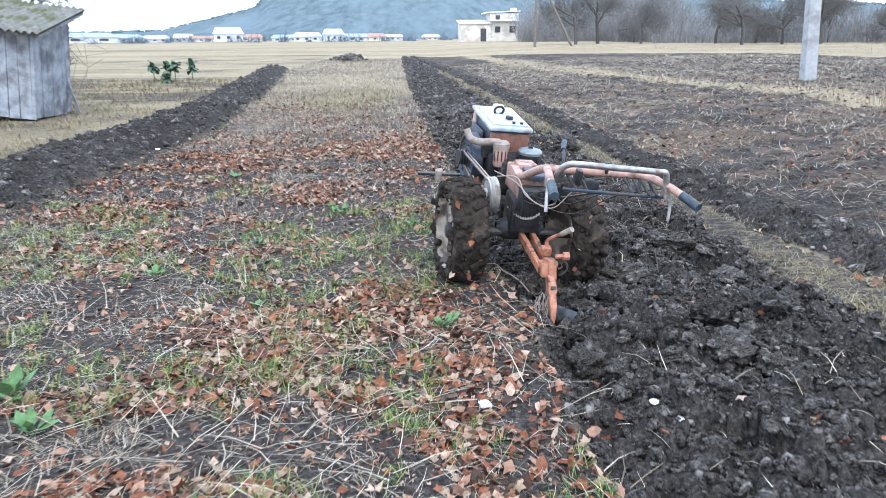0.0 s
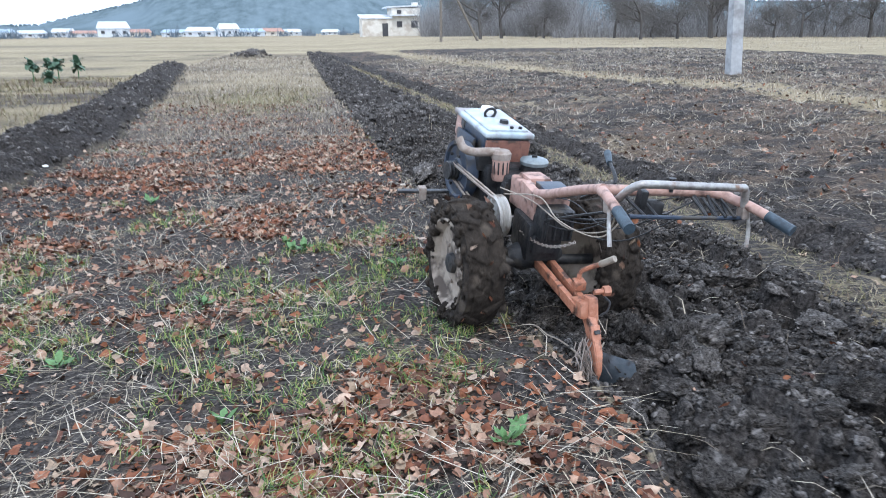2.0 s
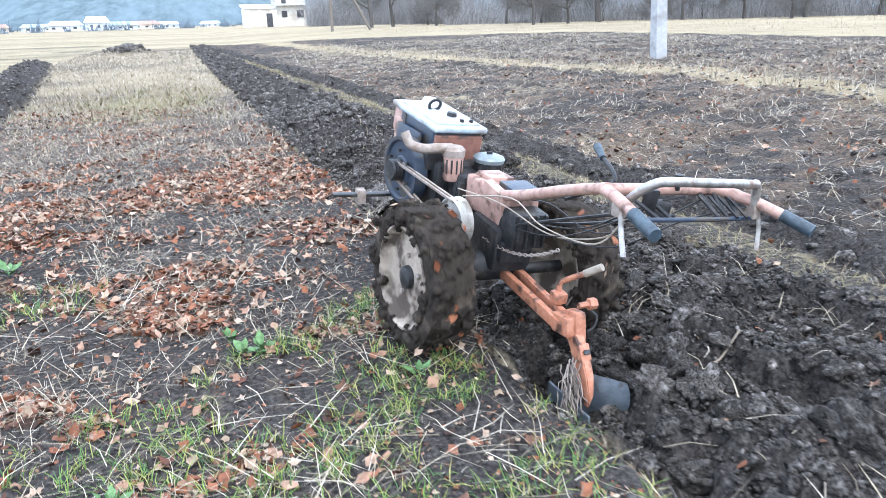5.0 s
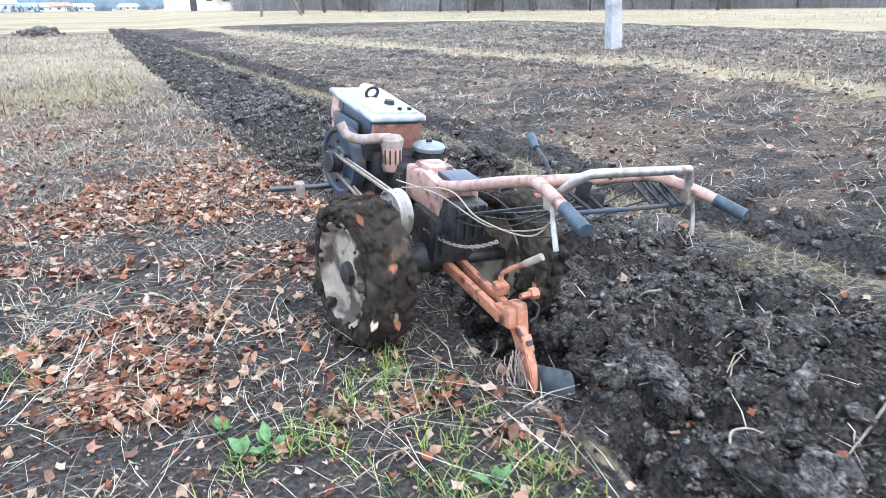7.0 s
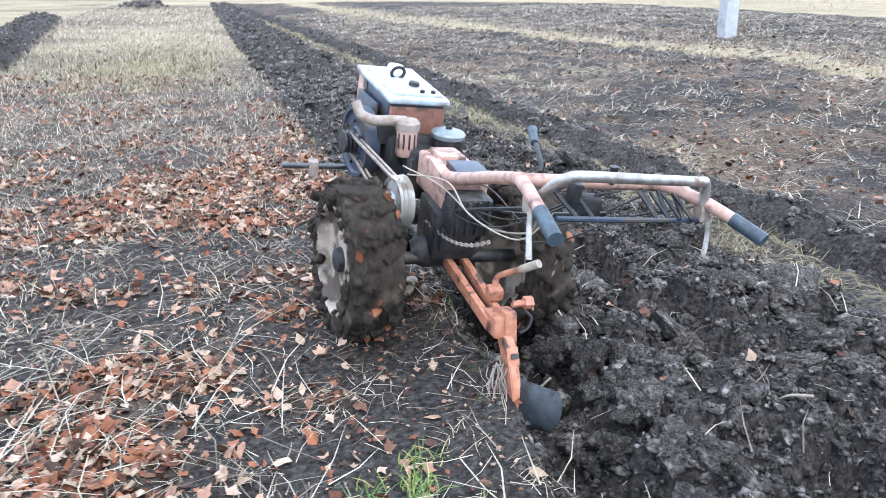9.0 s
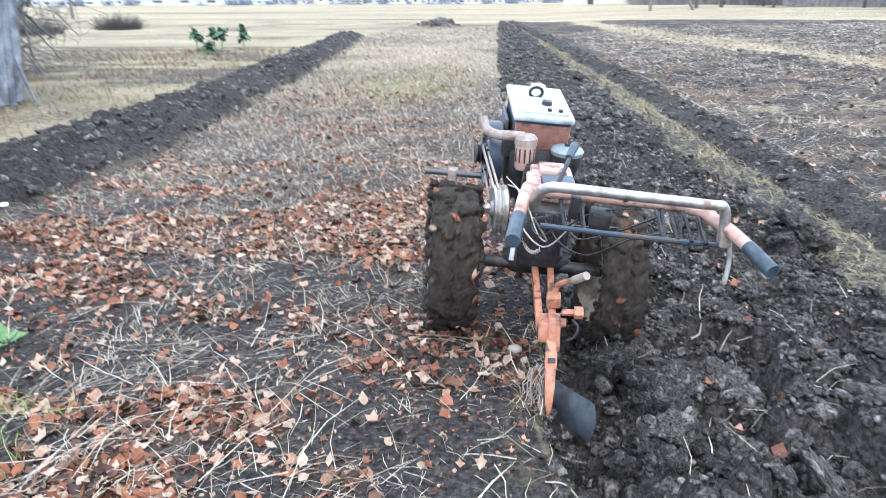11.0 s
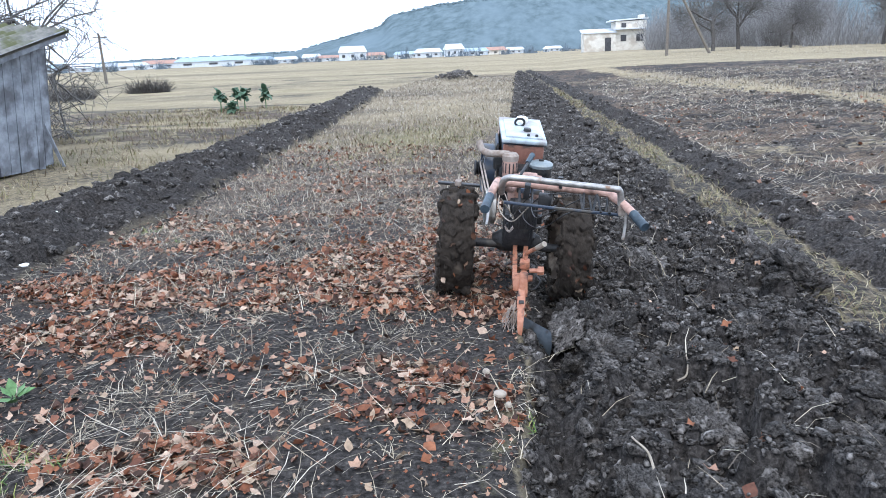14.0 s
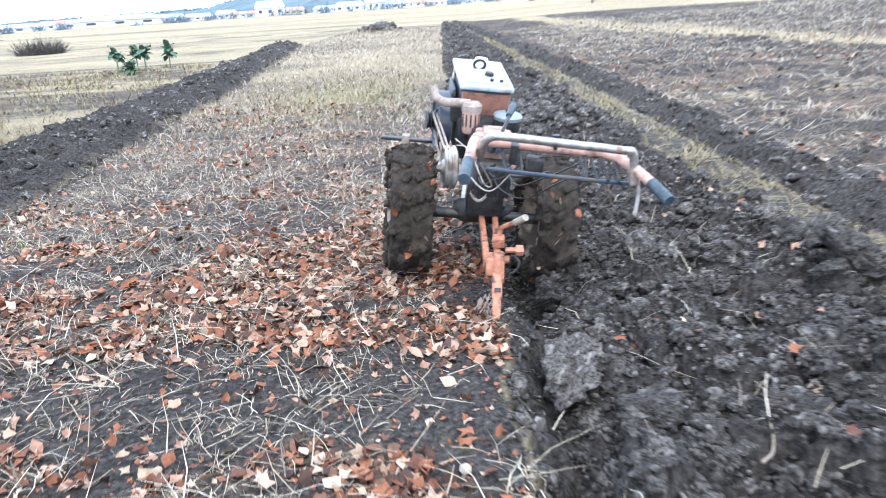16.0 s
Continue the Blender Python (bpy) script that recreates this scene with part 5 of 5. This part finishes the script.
def lumpy(level, seed, amount=0.30):
    """A broken lump of earth about one across its half width, with torn flat faces."""
    v, f = ico(level)
    rr = random.Random(seed * 13 + 1)
    planes = [(Vector((rr.gauss(0, 1), rr.gauss(0, 1), rr.gauss(0, 1))).normalized(), rr.uniform(0.5, 0.85)) for _ in range(7)]
    out = []
    for p in v:
        q = Vector(p)
        k = min([1.0] + [d / q.dot(n) for n, d in planes if q.dot(n) > 0.05])
        k *= 1 + amount * noise.noise(q * 1.6 + Vector((seed * 7.1, 0, 0))) + amount * 0.7 * noise.noise(q * 4 + Vector((0, seed * 5.3, 0))) + amount * 0.5 * noise.noise(q * 9 + Vector((0, 0, seed * 3.7)))
        out.append(p * k)
    return np.array(out), f


def clods(name, label, x, y, z, sizes, level, sink=0.25, shapes=6, mat=CLOD):
    vs, fs, at = [], [], 0
    which = RNG.randint(0, shapes, len(x))
    for s in range(shapes):
        k = which == s
        shape, f = lumpy(level, s + 1)
        n = int(k.sum())
        r = sizes[k][:, None] * np.stack([RNG.uniform(0.8, 1.35, n), RNG.uniform(0.8, 1.35, n), RNG.uniform(0.55, 0.95, n)], -1)
        v, f = strewn(shape, f, np.stack([x[k], y[k], z[k] + sizes[k] * (0.6 - sink * 2)], -1), r, spins(n, 0.9), 0.09 if level > 2 else (0.2 if level > 1 else 0.3))
        vs.append(v)
        fs.append(f + at)
        at += len(v)
    tagged(new(name, mesh_of(name, np.concatenate(vs), np.concatenate(fs), mat, level > 3)), label, "soil", kind="stuff")


def power_sizes(n, lo, hi, p=2.2):
    return lo + (hi - lo) * RNG.uniform(0, 1, n) ** p


def in_band(zn, x, y):
    return np.clip(zn["band"], 0, 1) * (1 - 0.75 * np.exp(-((x - edge_x(y) - 0.17) / 0.09) ** 2) * (y < 4.6))


def in_ridge(zn, x, y):
    return np.clip(zn["ridge"] + zn["heap"], 0, 1)


def in_ditch(zn, x, y):
    return np.clip(zn["ditch"], 0, 1)


def build_earth():
    x, y, z = scatter(900, -0.2, 2.3, -3.5, 6.5, in_band)
    clods("large_clods", "dark clods of freshly turned earth", x, y, z, power_sizes(len(x), 0.025, 0.06, 1.5), 3, 0.3)
    x, y, z = scatter(10000, -0.3, 2.3, -3.8, 11, in_band, 1.0, 3.2)
    clods("clods", "dark crumbly clods of freshly turned earth", x, y, z, power_sizes(len(x), 0.012, 0.05), 2)
    x, y, z = scatter(30000, -0.2, 2.3, -3.6, 6.5, in_band)
    clods("earth_crumbs", "fine dark crumbs between the clods", x, y, z + RNG.uniform(0, 0.035, len(x)), power_sizes(len(x), 0.006, 0.02), 1)
    x, y, z = scatter(6500, -1.0, 2.2, 9, 55, in_band, 1.8)
    clods("far_clods", "turned earth of the long strip ahead", x, y, z, power_sizes(len(x), 0.025, 0.09, 1.8), 1)
    x, y, z = scatter(14000, -8.2, -3.7, -3, 33.2, in_ridge, 1.3, 4.0)
    clods("ridge_clods", "dark clods heaped along the ploughed ridge", x, y, z, power_sizes(len(x), 0.016, 0.075, 2.0), 1, 0.35)
    x, y, z = scatter(200, -5.4, -2.6, 41, 48, in_ridge)
    clods("heap_clods", "dark clods of the small far heap", x, y, z, power_sizes(len(x), 0.06, 0.2, 1.5), 2, 0.1)
    x, y, z = scatter(8000, -0.5, 3.8, -3, 50, in_ditch, 1.7, 4.0)
    clods("ditch_clods", "dark clods along the second furrow", x, y, z, power_sizes(len(x), 0.018, 0.075, 1.8), 1)
    x, y, z = scatter(2600, -4.2, 0.6, -3.6, 9, lambda zn, x, y: zn["mine"] * (0.15 + 0.85 * np.exp(-((x - edge_x(y) + 0.1) / 0.16) ** 2)))
    clods("scattered_crumbs", "crumbs of earth lying among the leaves", x, y, z, power_sizes(len(x), 0.008, 0.035), 1)
    x, y, z = scatter(12000, 2.6, 17, -2, 30, lambda zn, x, y: zn["old"], 1.4)
    clods("old_field_clods", "weathered clods of the old field", x, y, z, power_sizes(len(x), 0.012, 0.06, 2.2), 1, 0.35)


build_earth()


def build_large_clods():
    """The biggest clods of the fresh strip, each one a piece of the ground."""
    x, y, z = scatter(700, 0.2, 2.1, -2.6, 6.0, in_band)
    x, y, z = x[:300], y[:300], z[:300]
    size = power_sizes(len(x), 0.045, 0.125, 2.0)
    shapes = []
    for s in range(16):
        v, f = lumpy(4 if s < 8 else 3, 50 + s, 0.5)
        shapes.append(mesh_of("clod", v, f, LUMP, True))
    rr = random.Random(9)
    for k in range(len(x)):
        s = float(size[k])
        ob = new("clod", shapes[rr.randrange(8) + (0 if s > 0.06 else 8)])
        ob.parent = ground
        ob.matrix_basis = Matrix.LocRotScale((x[k], y[k], z[k] + 0.12 * s), Euler((rr.uniform(-0.5, 0.5), rr.uniform(-0.5, 0.5), rr.uniform(0, 6.3))), (s * rr.uniform(0.9, 1.5), s * rr.uniform(0.8, 1.1), s * rr.uniform(0.5, 0.75)))


build_large_clods()


def leaves(name, label, x, y, z, lo, hi, mat=LEAF, tilt=1.15):
    n = len(x)
    s = RNG.uniform(lo, hi, n)
    r = s[:, None] * np.stack([RNG.uniform(0.8, 1.45, n), np.ones(n), RNG.uniform(0.5, 2.4, n) * np.sign(RNG.normal(size=n))], -1)
    p = np.stack([x, y, z + s * RNG.uniform(0.15, 0.75, n)], -1)
    k = n // 3
    va, fa = strewn(*leaf_shape(), p[:k], r[:k], spins(k, tilt), 0.22)
    vb, fb = strewn(*lobed_leaf(), p[k:], r[k:], spins(n - k, tilt), 0.24)
    tagged(new(name, mesh_of(name, np.concatenate([va, vb]), np.concatenate([fa, fb + len(va)]), mat, True)), label, "leaves", kind="stuff")


def blades(name, label, category, x, y, z, length, lean, width, mat, curl=0.5):
    """Bent ribbons: three cross lines each."""
    n = len(x)
    a = RNG.uniform(0, 2 * math.pi, n)
    out = np.stack([np.cos(a), np.sin(a), np.zeros(n)], -1)
    side = np.stack([-np.sin(a), np.cos(a), np.zeros(n)], -1)
    up = np.array([0, 0, 1.0])
    tip = lean + curl * RNG.uniform(0.3, 1, n)
    p0 = np.stack([x, y, z], -1)
    p1 = p0 + (length * 0.5)[:, None] * (np.sin(lean)[:, None] * out + np.cos(lean)[:, None] * up)
    tip = np.minimum(tip, 1.62)
    p2 = p1 + (length * 0.5)[:, None] * (np.sin(tip)[:, None] * out + np.cos(tip)[:, None] * up)
    p1 += side * (length * RNG.uniform(-0.1, 0.1, n))[:, None]
    w = np.broadcast_to(width, (n,))[:, None] * side
    v = np.stack([p0 - w, p0 + w, p1 - w * 0.8, p1 + w * 0.8, p2 - w * 0.25, p2 + w * 0.25], 1).reshape(-1, 3)
    f = np.array([[0, 1, 3, 2], [2, 3, 5, 4]])
    tagged(new(name, mesh_of(name, v, (f[None] + (np.arange(n) * 6)[:, None, None]).reshape(-1, 4), mat)), label, category, kind="stuff")


def tufted(x, y, z, per, spread):
    n = len(x)
    x, y, z = np.repeat(x, per), np.repeat(y, per), np.repeat(z, per)
    return x + RNG.normal(0, spread, n * per), y + RNG.normal(0, spread, n * per), z - 0.004


def build_litter():
    x, y, z = scatter(150000, -4.5, 0.7, -4, 13, lambda zn, x, y: zn["mine"] * (0.06 + 0.94 * drift(x, y) ** 1.3) * (0.7 + 0.3 * smooth(y, -1.5, 1.5)) * (1 - 0.88 * smooth(y, 2.8, 9)) * (1 - 0.72 * np.exp(-((x - edge_x(y) + 0.12) / 0.28) ** 2) * (1 - 0.75 * smooth(y, 1.0, 3.5))), 1.15, 3.0)
    leaves("fallen_leaves", "curled brown fallen leaves drifted over the stubble", x, y, z, 0.016, 0.043)
    x, y, z = scatter(30000, -4.5, 0.7, -4, 8, lambda zn, x, y: zn["mine"] * (0.5 + 0.5 * drift(x + 1, y)), 1.2)
    leaves("leaf_scraps", "broken scraps of dead leaves and bark", x, y, z, 0.006, 0.016)
    x, y, z = scatter(9000, 2.4, 14, -2, 20, lambda zn, x, y: zn["old"] * drift(x + 9, y) * 0.7 + zn["strip"] * 0.8, 1.3)
    leaves("field_leaves", "reddish leaves blown over the old field", x, y, z, 0.025, 0.05)
    x, y, z = scatter(260, -0.3, 2.2, -3.5, 7, in_band)
    leaves("buried_leaves", "few leaves and scraps among the clods", x, y, z + 0.02, 0.02, 0.04, LEAF, 1.2)
    x, y, z = scatter(72000, -4.6, 0.6, -4, 14, lambda zn, x, y: zn["mine"] * (0.15 + 0.4 * drift(x + 3, y - 2) + 0.4 * drift(x, y)) * (1 - 0.6 * np.exp(-((x - edge_x(y) + 0.12) / 0.28) ** 2)), 1.2, 3.0)
    n = len(x)
    blades("straw_litter", "dry straw and dead stalks lying over the stubble", "straw", x, y, z + RNG.uniform(0.004, 0.03, n), 0.03 + 0.2 * RNG.uniform(0, 1, n) ** 2.4, RNG.uniform(1.15, 1.6, n), RNG.uniform(0.0007, 0.002, n), STRAW, 0.25)
    x, y, z = scatter(5200, -4.6, 0.4, -4, 9, lambda zn, x, y: zn["mine"] * (0.2 + 0.8 * drift(x + 3, y - 2)), 1.1)
    n = len(x)
    blades("long_stalks", "long pale dry stalks lying on the leaves", "straw", x, y, z + RNG.uniform(0.012, 0.05, n), RNG.uniform(0.12, 0.38, n), RNG.uniform(1.2, 1.6, n), RNG.uniform(0.0014, 0.0028, n), STRAW, 0.2)
    x, y, z = scatter(80000, 2.6, 20, -2, 34, lambda zn, x, y: zn["old"] * (0.18 + 0.75 * drift(x, y + 5)), 1.3)
    n = len(x)
    blades("field_straw", "pale straw and potato haulm over the old field", "straw", x, y, z + RNG.uniform(0.005, 0.04, n), RNG.uniform(0.06, 0.32, n), RNG.uniform(1.1, 1.6, n), 0.0016 + 0.00032 * np.hypot(x, y) * RNG.uniform(0.5, 1.2, n), STRAW, 0.4)
    x, y, z = scatter(42000, -7, -0.2, 3, 45, lambda zn, x, y: zn["mine"] * smooth(y, 3, 9) * 0.85, 1.6)
    n = len(x)
    blades("stubble", "short pale stubble", "stubble", x, y, z, RNG.uniform(0.04, 0.14, n), RNG.uniform(0.4, 1.5, n), 0.0012 + 0.00025 * y, STRAW, 0.5)
    x, y, z = scatter(900, -0.1, 2.2, -3.6, 8, in_band)
    n = len(x)
    blades("turned_stalks", "pale roots and stalks among the clods", "stalks", x, y, z + RNG.uniform(0.01, 0.06, n), RNG.uniform(0.04, 0.2, n), RNG.uniform(0.5, 1.6, n), RNG.uniform(0.0012, 0.0032, n), STRAW, 0.7)


build_litter()


def build_grass():
    def greens(zn, x, y):
        return zn["mine"] * smooth(rough(x, y, 0.55, 2, 50) + 0.6 * rough(x, y, 2.0, 2, 51) - 0.1 * np.maximum(y - 1.5, -4.0), 0.06, 0.42)
    x, y, z = tufted(*scatter(6800, -4.3, 0.5, -4, 8, greens, 1.2, 3.0), 12, 0.022)
    n = len(x)
    blades("grass_tufts", "low tufts of fading green grass", "grass", x, y, z, RNG.uniform(0.03, 0.105, n), RNG.uniform(0.2, 1.2, n), 0.0023, GRASS, 0.8)
    x, y, z = tufted(*scatter(6000, 0.6, 3.0, -3, 30, lambda zn, x, y: zn["strip"] * smooth(rough(x, y, 0.5, 2, 55), -0.8, 0.3), 1.7), 14, 0.06)
    n = len(x)
    blades("verge_grass", "matted yellow green grass between the furrows", "grass", x, y, z, RNG.uniform(0.04, 0.12, n), RNG.uniform(0.6, 1.5, n), 0.0018 + 0.0003 * np.abs(y), YELLOW, 0.6)
    x, y, z = tufted(*scatter(6000, -4.5, 0.5, -4, 13, lambda zn, x, y: zn["mine"] * smooth(rough(x, y, 0.5, 2, 57) + 0.4 * rough(x, y, 1.8, 2, 58), -0.1, 0.4), 1.1), 9, 0.03)
    n = len(x)
    blades("dry_tufts", "flattened tufts of dead straw coloured grass", "grass", x, y, z, RNG.uniform(0.03, 0.12, n), RNG.uniform(0.5, 1.5, n), RNG.uniform(0.001, 0.002, n) + 0.0001 * np.maximum(y, 0), STRAW, 0.6)

    x, y, z = tufted(*scatter(5200, 2.7, 19, -2, 36, lambda zn, x, y: zn["old"] * smooth(rough(x, y, 0.9, 3, 61), -0.15, 0.4), 1.4), 6, 0.06)
    n = len(x)
    blades("field_tufts", "dead tufts and haulm standing in the old field", "grass", x, y, z, RNG.uniform(0.05, 0.18, n), RNG.uniform(0.3, 1.4, n), 0.0012 + 0.0003 * np.hypot(x, y), STRAW, 0.6)

    def yellow(zn, x, y):
        return np.clip(zn["mine"] * np.exp(-(((x + 2.0) / 1.6) ** 2 + ((y - 13.5) / 3.2) ** 2)) + zn["left"] * (1 - zn["ridge"]) * (0.35 + 0.5 * smooth(rough(x, y, 2.0, 2, 52), -0.3, 0.4)) * (y < 24), 0, 1)
    x, y, z = tufted(*scatter(7500, -14, -0.6, 1, 28, yellow, 1.1), 9, 0.08)
    n = len(x)
    blades("yellow_grass", "long yellowed grass beside the ridge", "grass", x, y, z, RNG.uniform(0.06, 0.2, n), RNG.uniform(0.3, 1.3, n), 0.002 + 0.0003 * y, YELLOW, 0.7)
    x, y, z = tufted(*scatter(1700, 4.5, 10.5, -2, 40, lambda zn, x, y: zn["stripe"], 1.3), 9, 0.08)
    n = len(x)
    blades("path_grass", "pale dry grass along the old boundary", "grass", x, y, z, RNG.uniform(0.12, 0.32, n), RNG.uniform(0.1, 1.1, n), 0.005, STRAW, 0.6)
    x, y, z = tufted(*scatter(2200, 16, 75, 12, 85, lambda zn, x, y: (1 - zn["old"]) * smooth(x + 0.25 * y, 28, 34), 1.0), 8, 0.25)
    n = len(x)
    blades("bank_grass", "tall dead grass on the bank below the trees", "grass", x, y, z, 0.06 + 0.26 * RNG.uniform(0, 1, n) ** 2, RNG.uniform(0.3, 1.4, n), 0.008, STRAW, 0.5)


build_grass()


def build_weed(x, y, size, n, seed, label="small fresh green weed with broad leaves"):
    rr = random.Random(seed)
    t = tagged(new("weed"), label, "weed", "green weeds in the stubble")
    t.location = (x, y, float(lie(x, y)))
    lv, lf = leaf_shape()
    for k in range(n):
        a, up = 360 * k / n + rr.uniform(-25, 25), rr.uniform(15, 65)
        s = size * rr.uniform(0.7, 1.15)
        m = pose(0, 0, 0.01, 0, 0, a) @ pose(0, 0, 0, up) @ pose(0, s * 1.25, 0)
        v = [tuple(m @ Vector((p[0] * s * 0.9, p[1] * s, p[2] * s * 0.6 + 0.01 * rr.uniform(-1, 1)))) for p in lv]
        ob = new("leaf", mesh_of("leaf", v, lf, WEED, True))
        ob.parent = t
    part("stem", tube([(0, 0, -0.02), (0, 0, 0.03)], 0.006, 6, False), WEED, t)


for k, (x, y, s, n) in enumerate(WEEDS):
    build_weed(x, y, s, n, k)


def build_kale(x, y, h, seed):
    rr = random.Random(seed)
    t = tagged(new("kale_plant"), "tall dark green kale plant standing in the garden", "kale", "kale plants in the garden patch")
    t.location = (x, y, float(lie(x, y)))
    part("stalk", tube([(0, 0, -0.03), (0.01, 0, h * 0.5), (0, 0.01, h)], (0.02, 0.014), 7), WEED, t)
    for k in range(36):
        a, up = rr.uniform(0, 360), rr.uniform(-45, 75)
        s = rr.uniform(0.11, 0.19)
        bm = bmesh.new()
        cols = []
        for i in range(6):
            u = i / 5
            w = s * 0.55 * math.sin(0.35 + 2.4 * u)
            cols.append([bm.verts.new((w * c, u * s * 1.7, 0.25 * s * math.sin(3 * u) + 0.09 * s * math.sin(9 * u + 4 * c + k) + 0.12 * s * abs(c))) for c in (-1, -0.5, 0, 0.5, 1)])
        for p, q in zip(cols, cols[1:]):
            for i in range(4):
                bm.faces.new((p[i], p[i + 1], q[i + 1], q[i]))
        part("leaf", bm, KALE, t, m=pose(0, 0, h * rr.uniform(0.65, 1.05), 0, 0, a) @ pose(0, 0, 0, up))


for k, (x, y, h) in enumerate([(-9.95, 22.3, 0.55), (-9.62, 22.9, 0.52), (-9.25, 22.6, 0.60), (-8.9, 23.6, 0.55), (-9.15, 21.4, 0.2)]):
    build_kale(x, y, h, 40 + k)


def build_scrap(x, y, size, seed):
    bm = bmesh.new()
    bmesh.ops.create_icosphere(bm, subdivisions=2, radius=size)
    for v in bm.verts:
        v.co *= 1 + 0.5 * noise.noise(v.co * 40 + Vector((seed, 0, 0)))
        v.co.z *= 0.45
    t = part("white_scrap", bm, WHITE, None, "pale scrap lying on the soil")
    tagged(t, category="scrap", group="pale scraps")
    t.location = (x, y, float(lie(x, y)) + size * 0.5)


for k, (x, y, s) in enumerate([(-4.14, 5.07, 0.035), (0.55, -2.6, 0.022), (0.62, -2.72, 0.018), (-0.20, -2.55, 0.03), (-4.6, 6.2, 0.02), (1.9, 2.1, 0.016)]):
    build_scrap(x, y, s, k)


def build_mushroom(x, y, r, h, seed):
    rr = random.Random(seed)
    t = tagged(new("mushroom"), "flat pale brown mushroom among dead leaves", "mushroom", "mushrooms by the furrow edge")
    t.location = (x, y, float(lie(x, y)))
    part("stem", tube([(0, 0, -0.02), (0.005, 0, h)], (0.008, 0.006), 8, False), WIRE, t)
    part("cap", turned([(h - 0.006, 0), (h - 0.006, r * 0.5), (h - 0.004, r), (h + 0.006, r * 0.96), (h + 0.014, r * 0.6), (h + 0.017, 0)], 16, pose(0.005, 0, 0, rr.uniform(-12, 12), -90 + rr.uniform(-8, 8))), WIRE, t)


for k, (x, y, r, h) in enumerate([(-0.12, 2.88, 0.03, 0.045), (-0.08, 2.80, 0.016, 0.03), (-0.20, 3.17, 0.02, 0.028)]):
    build_mushroom(x, y, r, h, k)


def build_root(points, r, label):
    t = part("root", tube(points, (r, r * 0.4), 6), WIRE, None, label)
    tagged(t, category="root", group="bare roots on the furrow")


for k, (x, y, a, n) in enumerate(ROOTS):
    rr = random.Random(80 + k)
    p, d = Vector((x, y, float(lie(x, y)) + 0.03)), radians(a)
    pts = []
    for s in range(n):
        pts.append(tuple(p))
        d += rr.uniform(-0.7, 0.7)
        p = p + Vector((math.cos(d), math.sin(d), 0)) * 0.07
        p.z = float(lie(p.x, p.y)) + 0.035 + rr.uniform(-0.01, 0.02)
    build_root(pts, 0.006, "pale twisted root lying on the turned earth")


def build_turning_soil():
    """Lumps that roll over the mouldboard as the plough goes."""
    out = []
    for k, (x, y, z, r) in enumerate([(0.48, -0.60, 0.04, 0.085), (0.54, -0.76, 0.04, 0.08), (0.50, -0.90, 0.01, 0.07), (0.38, -0.44, 0.03, 0.08), (0.54, -0.92, 0.03, 0.08), (0.60, -0.62, 0.06, 0.075), (0.36, -1.02, -0.05, 0.05), (0.24, -0.98, -0.10, 0.035), (0.50, -1.10, 0.0, 0.06)]):
        v, f = lumpy(4, 30 + k, 0.5)
        ob = tagged(new("rolling_clod", mesh_of("rolling_clod", v, f, LUMP, True)), "dark clod rolling off the mouldboard", "clod", "clods rolling off the plough")
        ob.scale = (r, r, r)
        out.append((ob, x, y, z, r))
    return out


rolling = build_turning_soil()


def motions():
    walk(tiller, [(t, driven(*p)) for t, *p in TILLER_PATH])
    times = [k * 0.25 for k in range(65)]
    ys = np.interp(times, [r[0] for r in TILLER_PATH], [r[2] for r in TILLER_PATH])
    gone = (ys - ys[0]) / 0.35 * 2.6                  # the wheels slip as they pull
    for ob, at in ((wheel_left, (-0.385, 0.01, 0.35)), (wheel_right, (0.37, 0, 0.30))):
        walk(ob, [(t, pose(*at, 0, 4, 8) @ Matrix.Rotation(-g, 4, "X")) for t, g in zip(times, gone)])
    for ob, at in ((flywheel, (-0.235, 0.70, 0.73)), (drive_pulley, (-0.165, 0.117, 0.566))):
        walk(ob, [(t, pose(*at, 0, 4, 11) @ Matrix.Rotation(-t * 2.6, 4, "X")) for t in times])
    rows = [(t, driven(*p)) for t, *p in TILLER_PATH]
    for k, (ob, x, y, z, r) in enumerate(rolling):
        walk(ob, [(t, m @ Matrix.Translation((x, y, z + 0.015 * math.sin(5 * t + k))) @ Matrix.Rotation((1.1 + 0.12 * (k % 4)) * t + k, 4, Vector((0.25, 1, 0.1 * (k % 3))).normalized())) for t, m in rows])


motions()
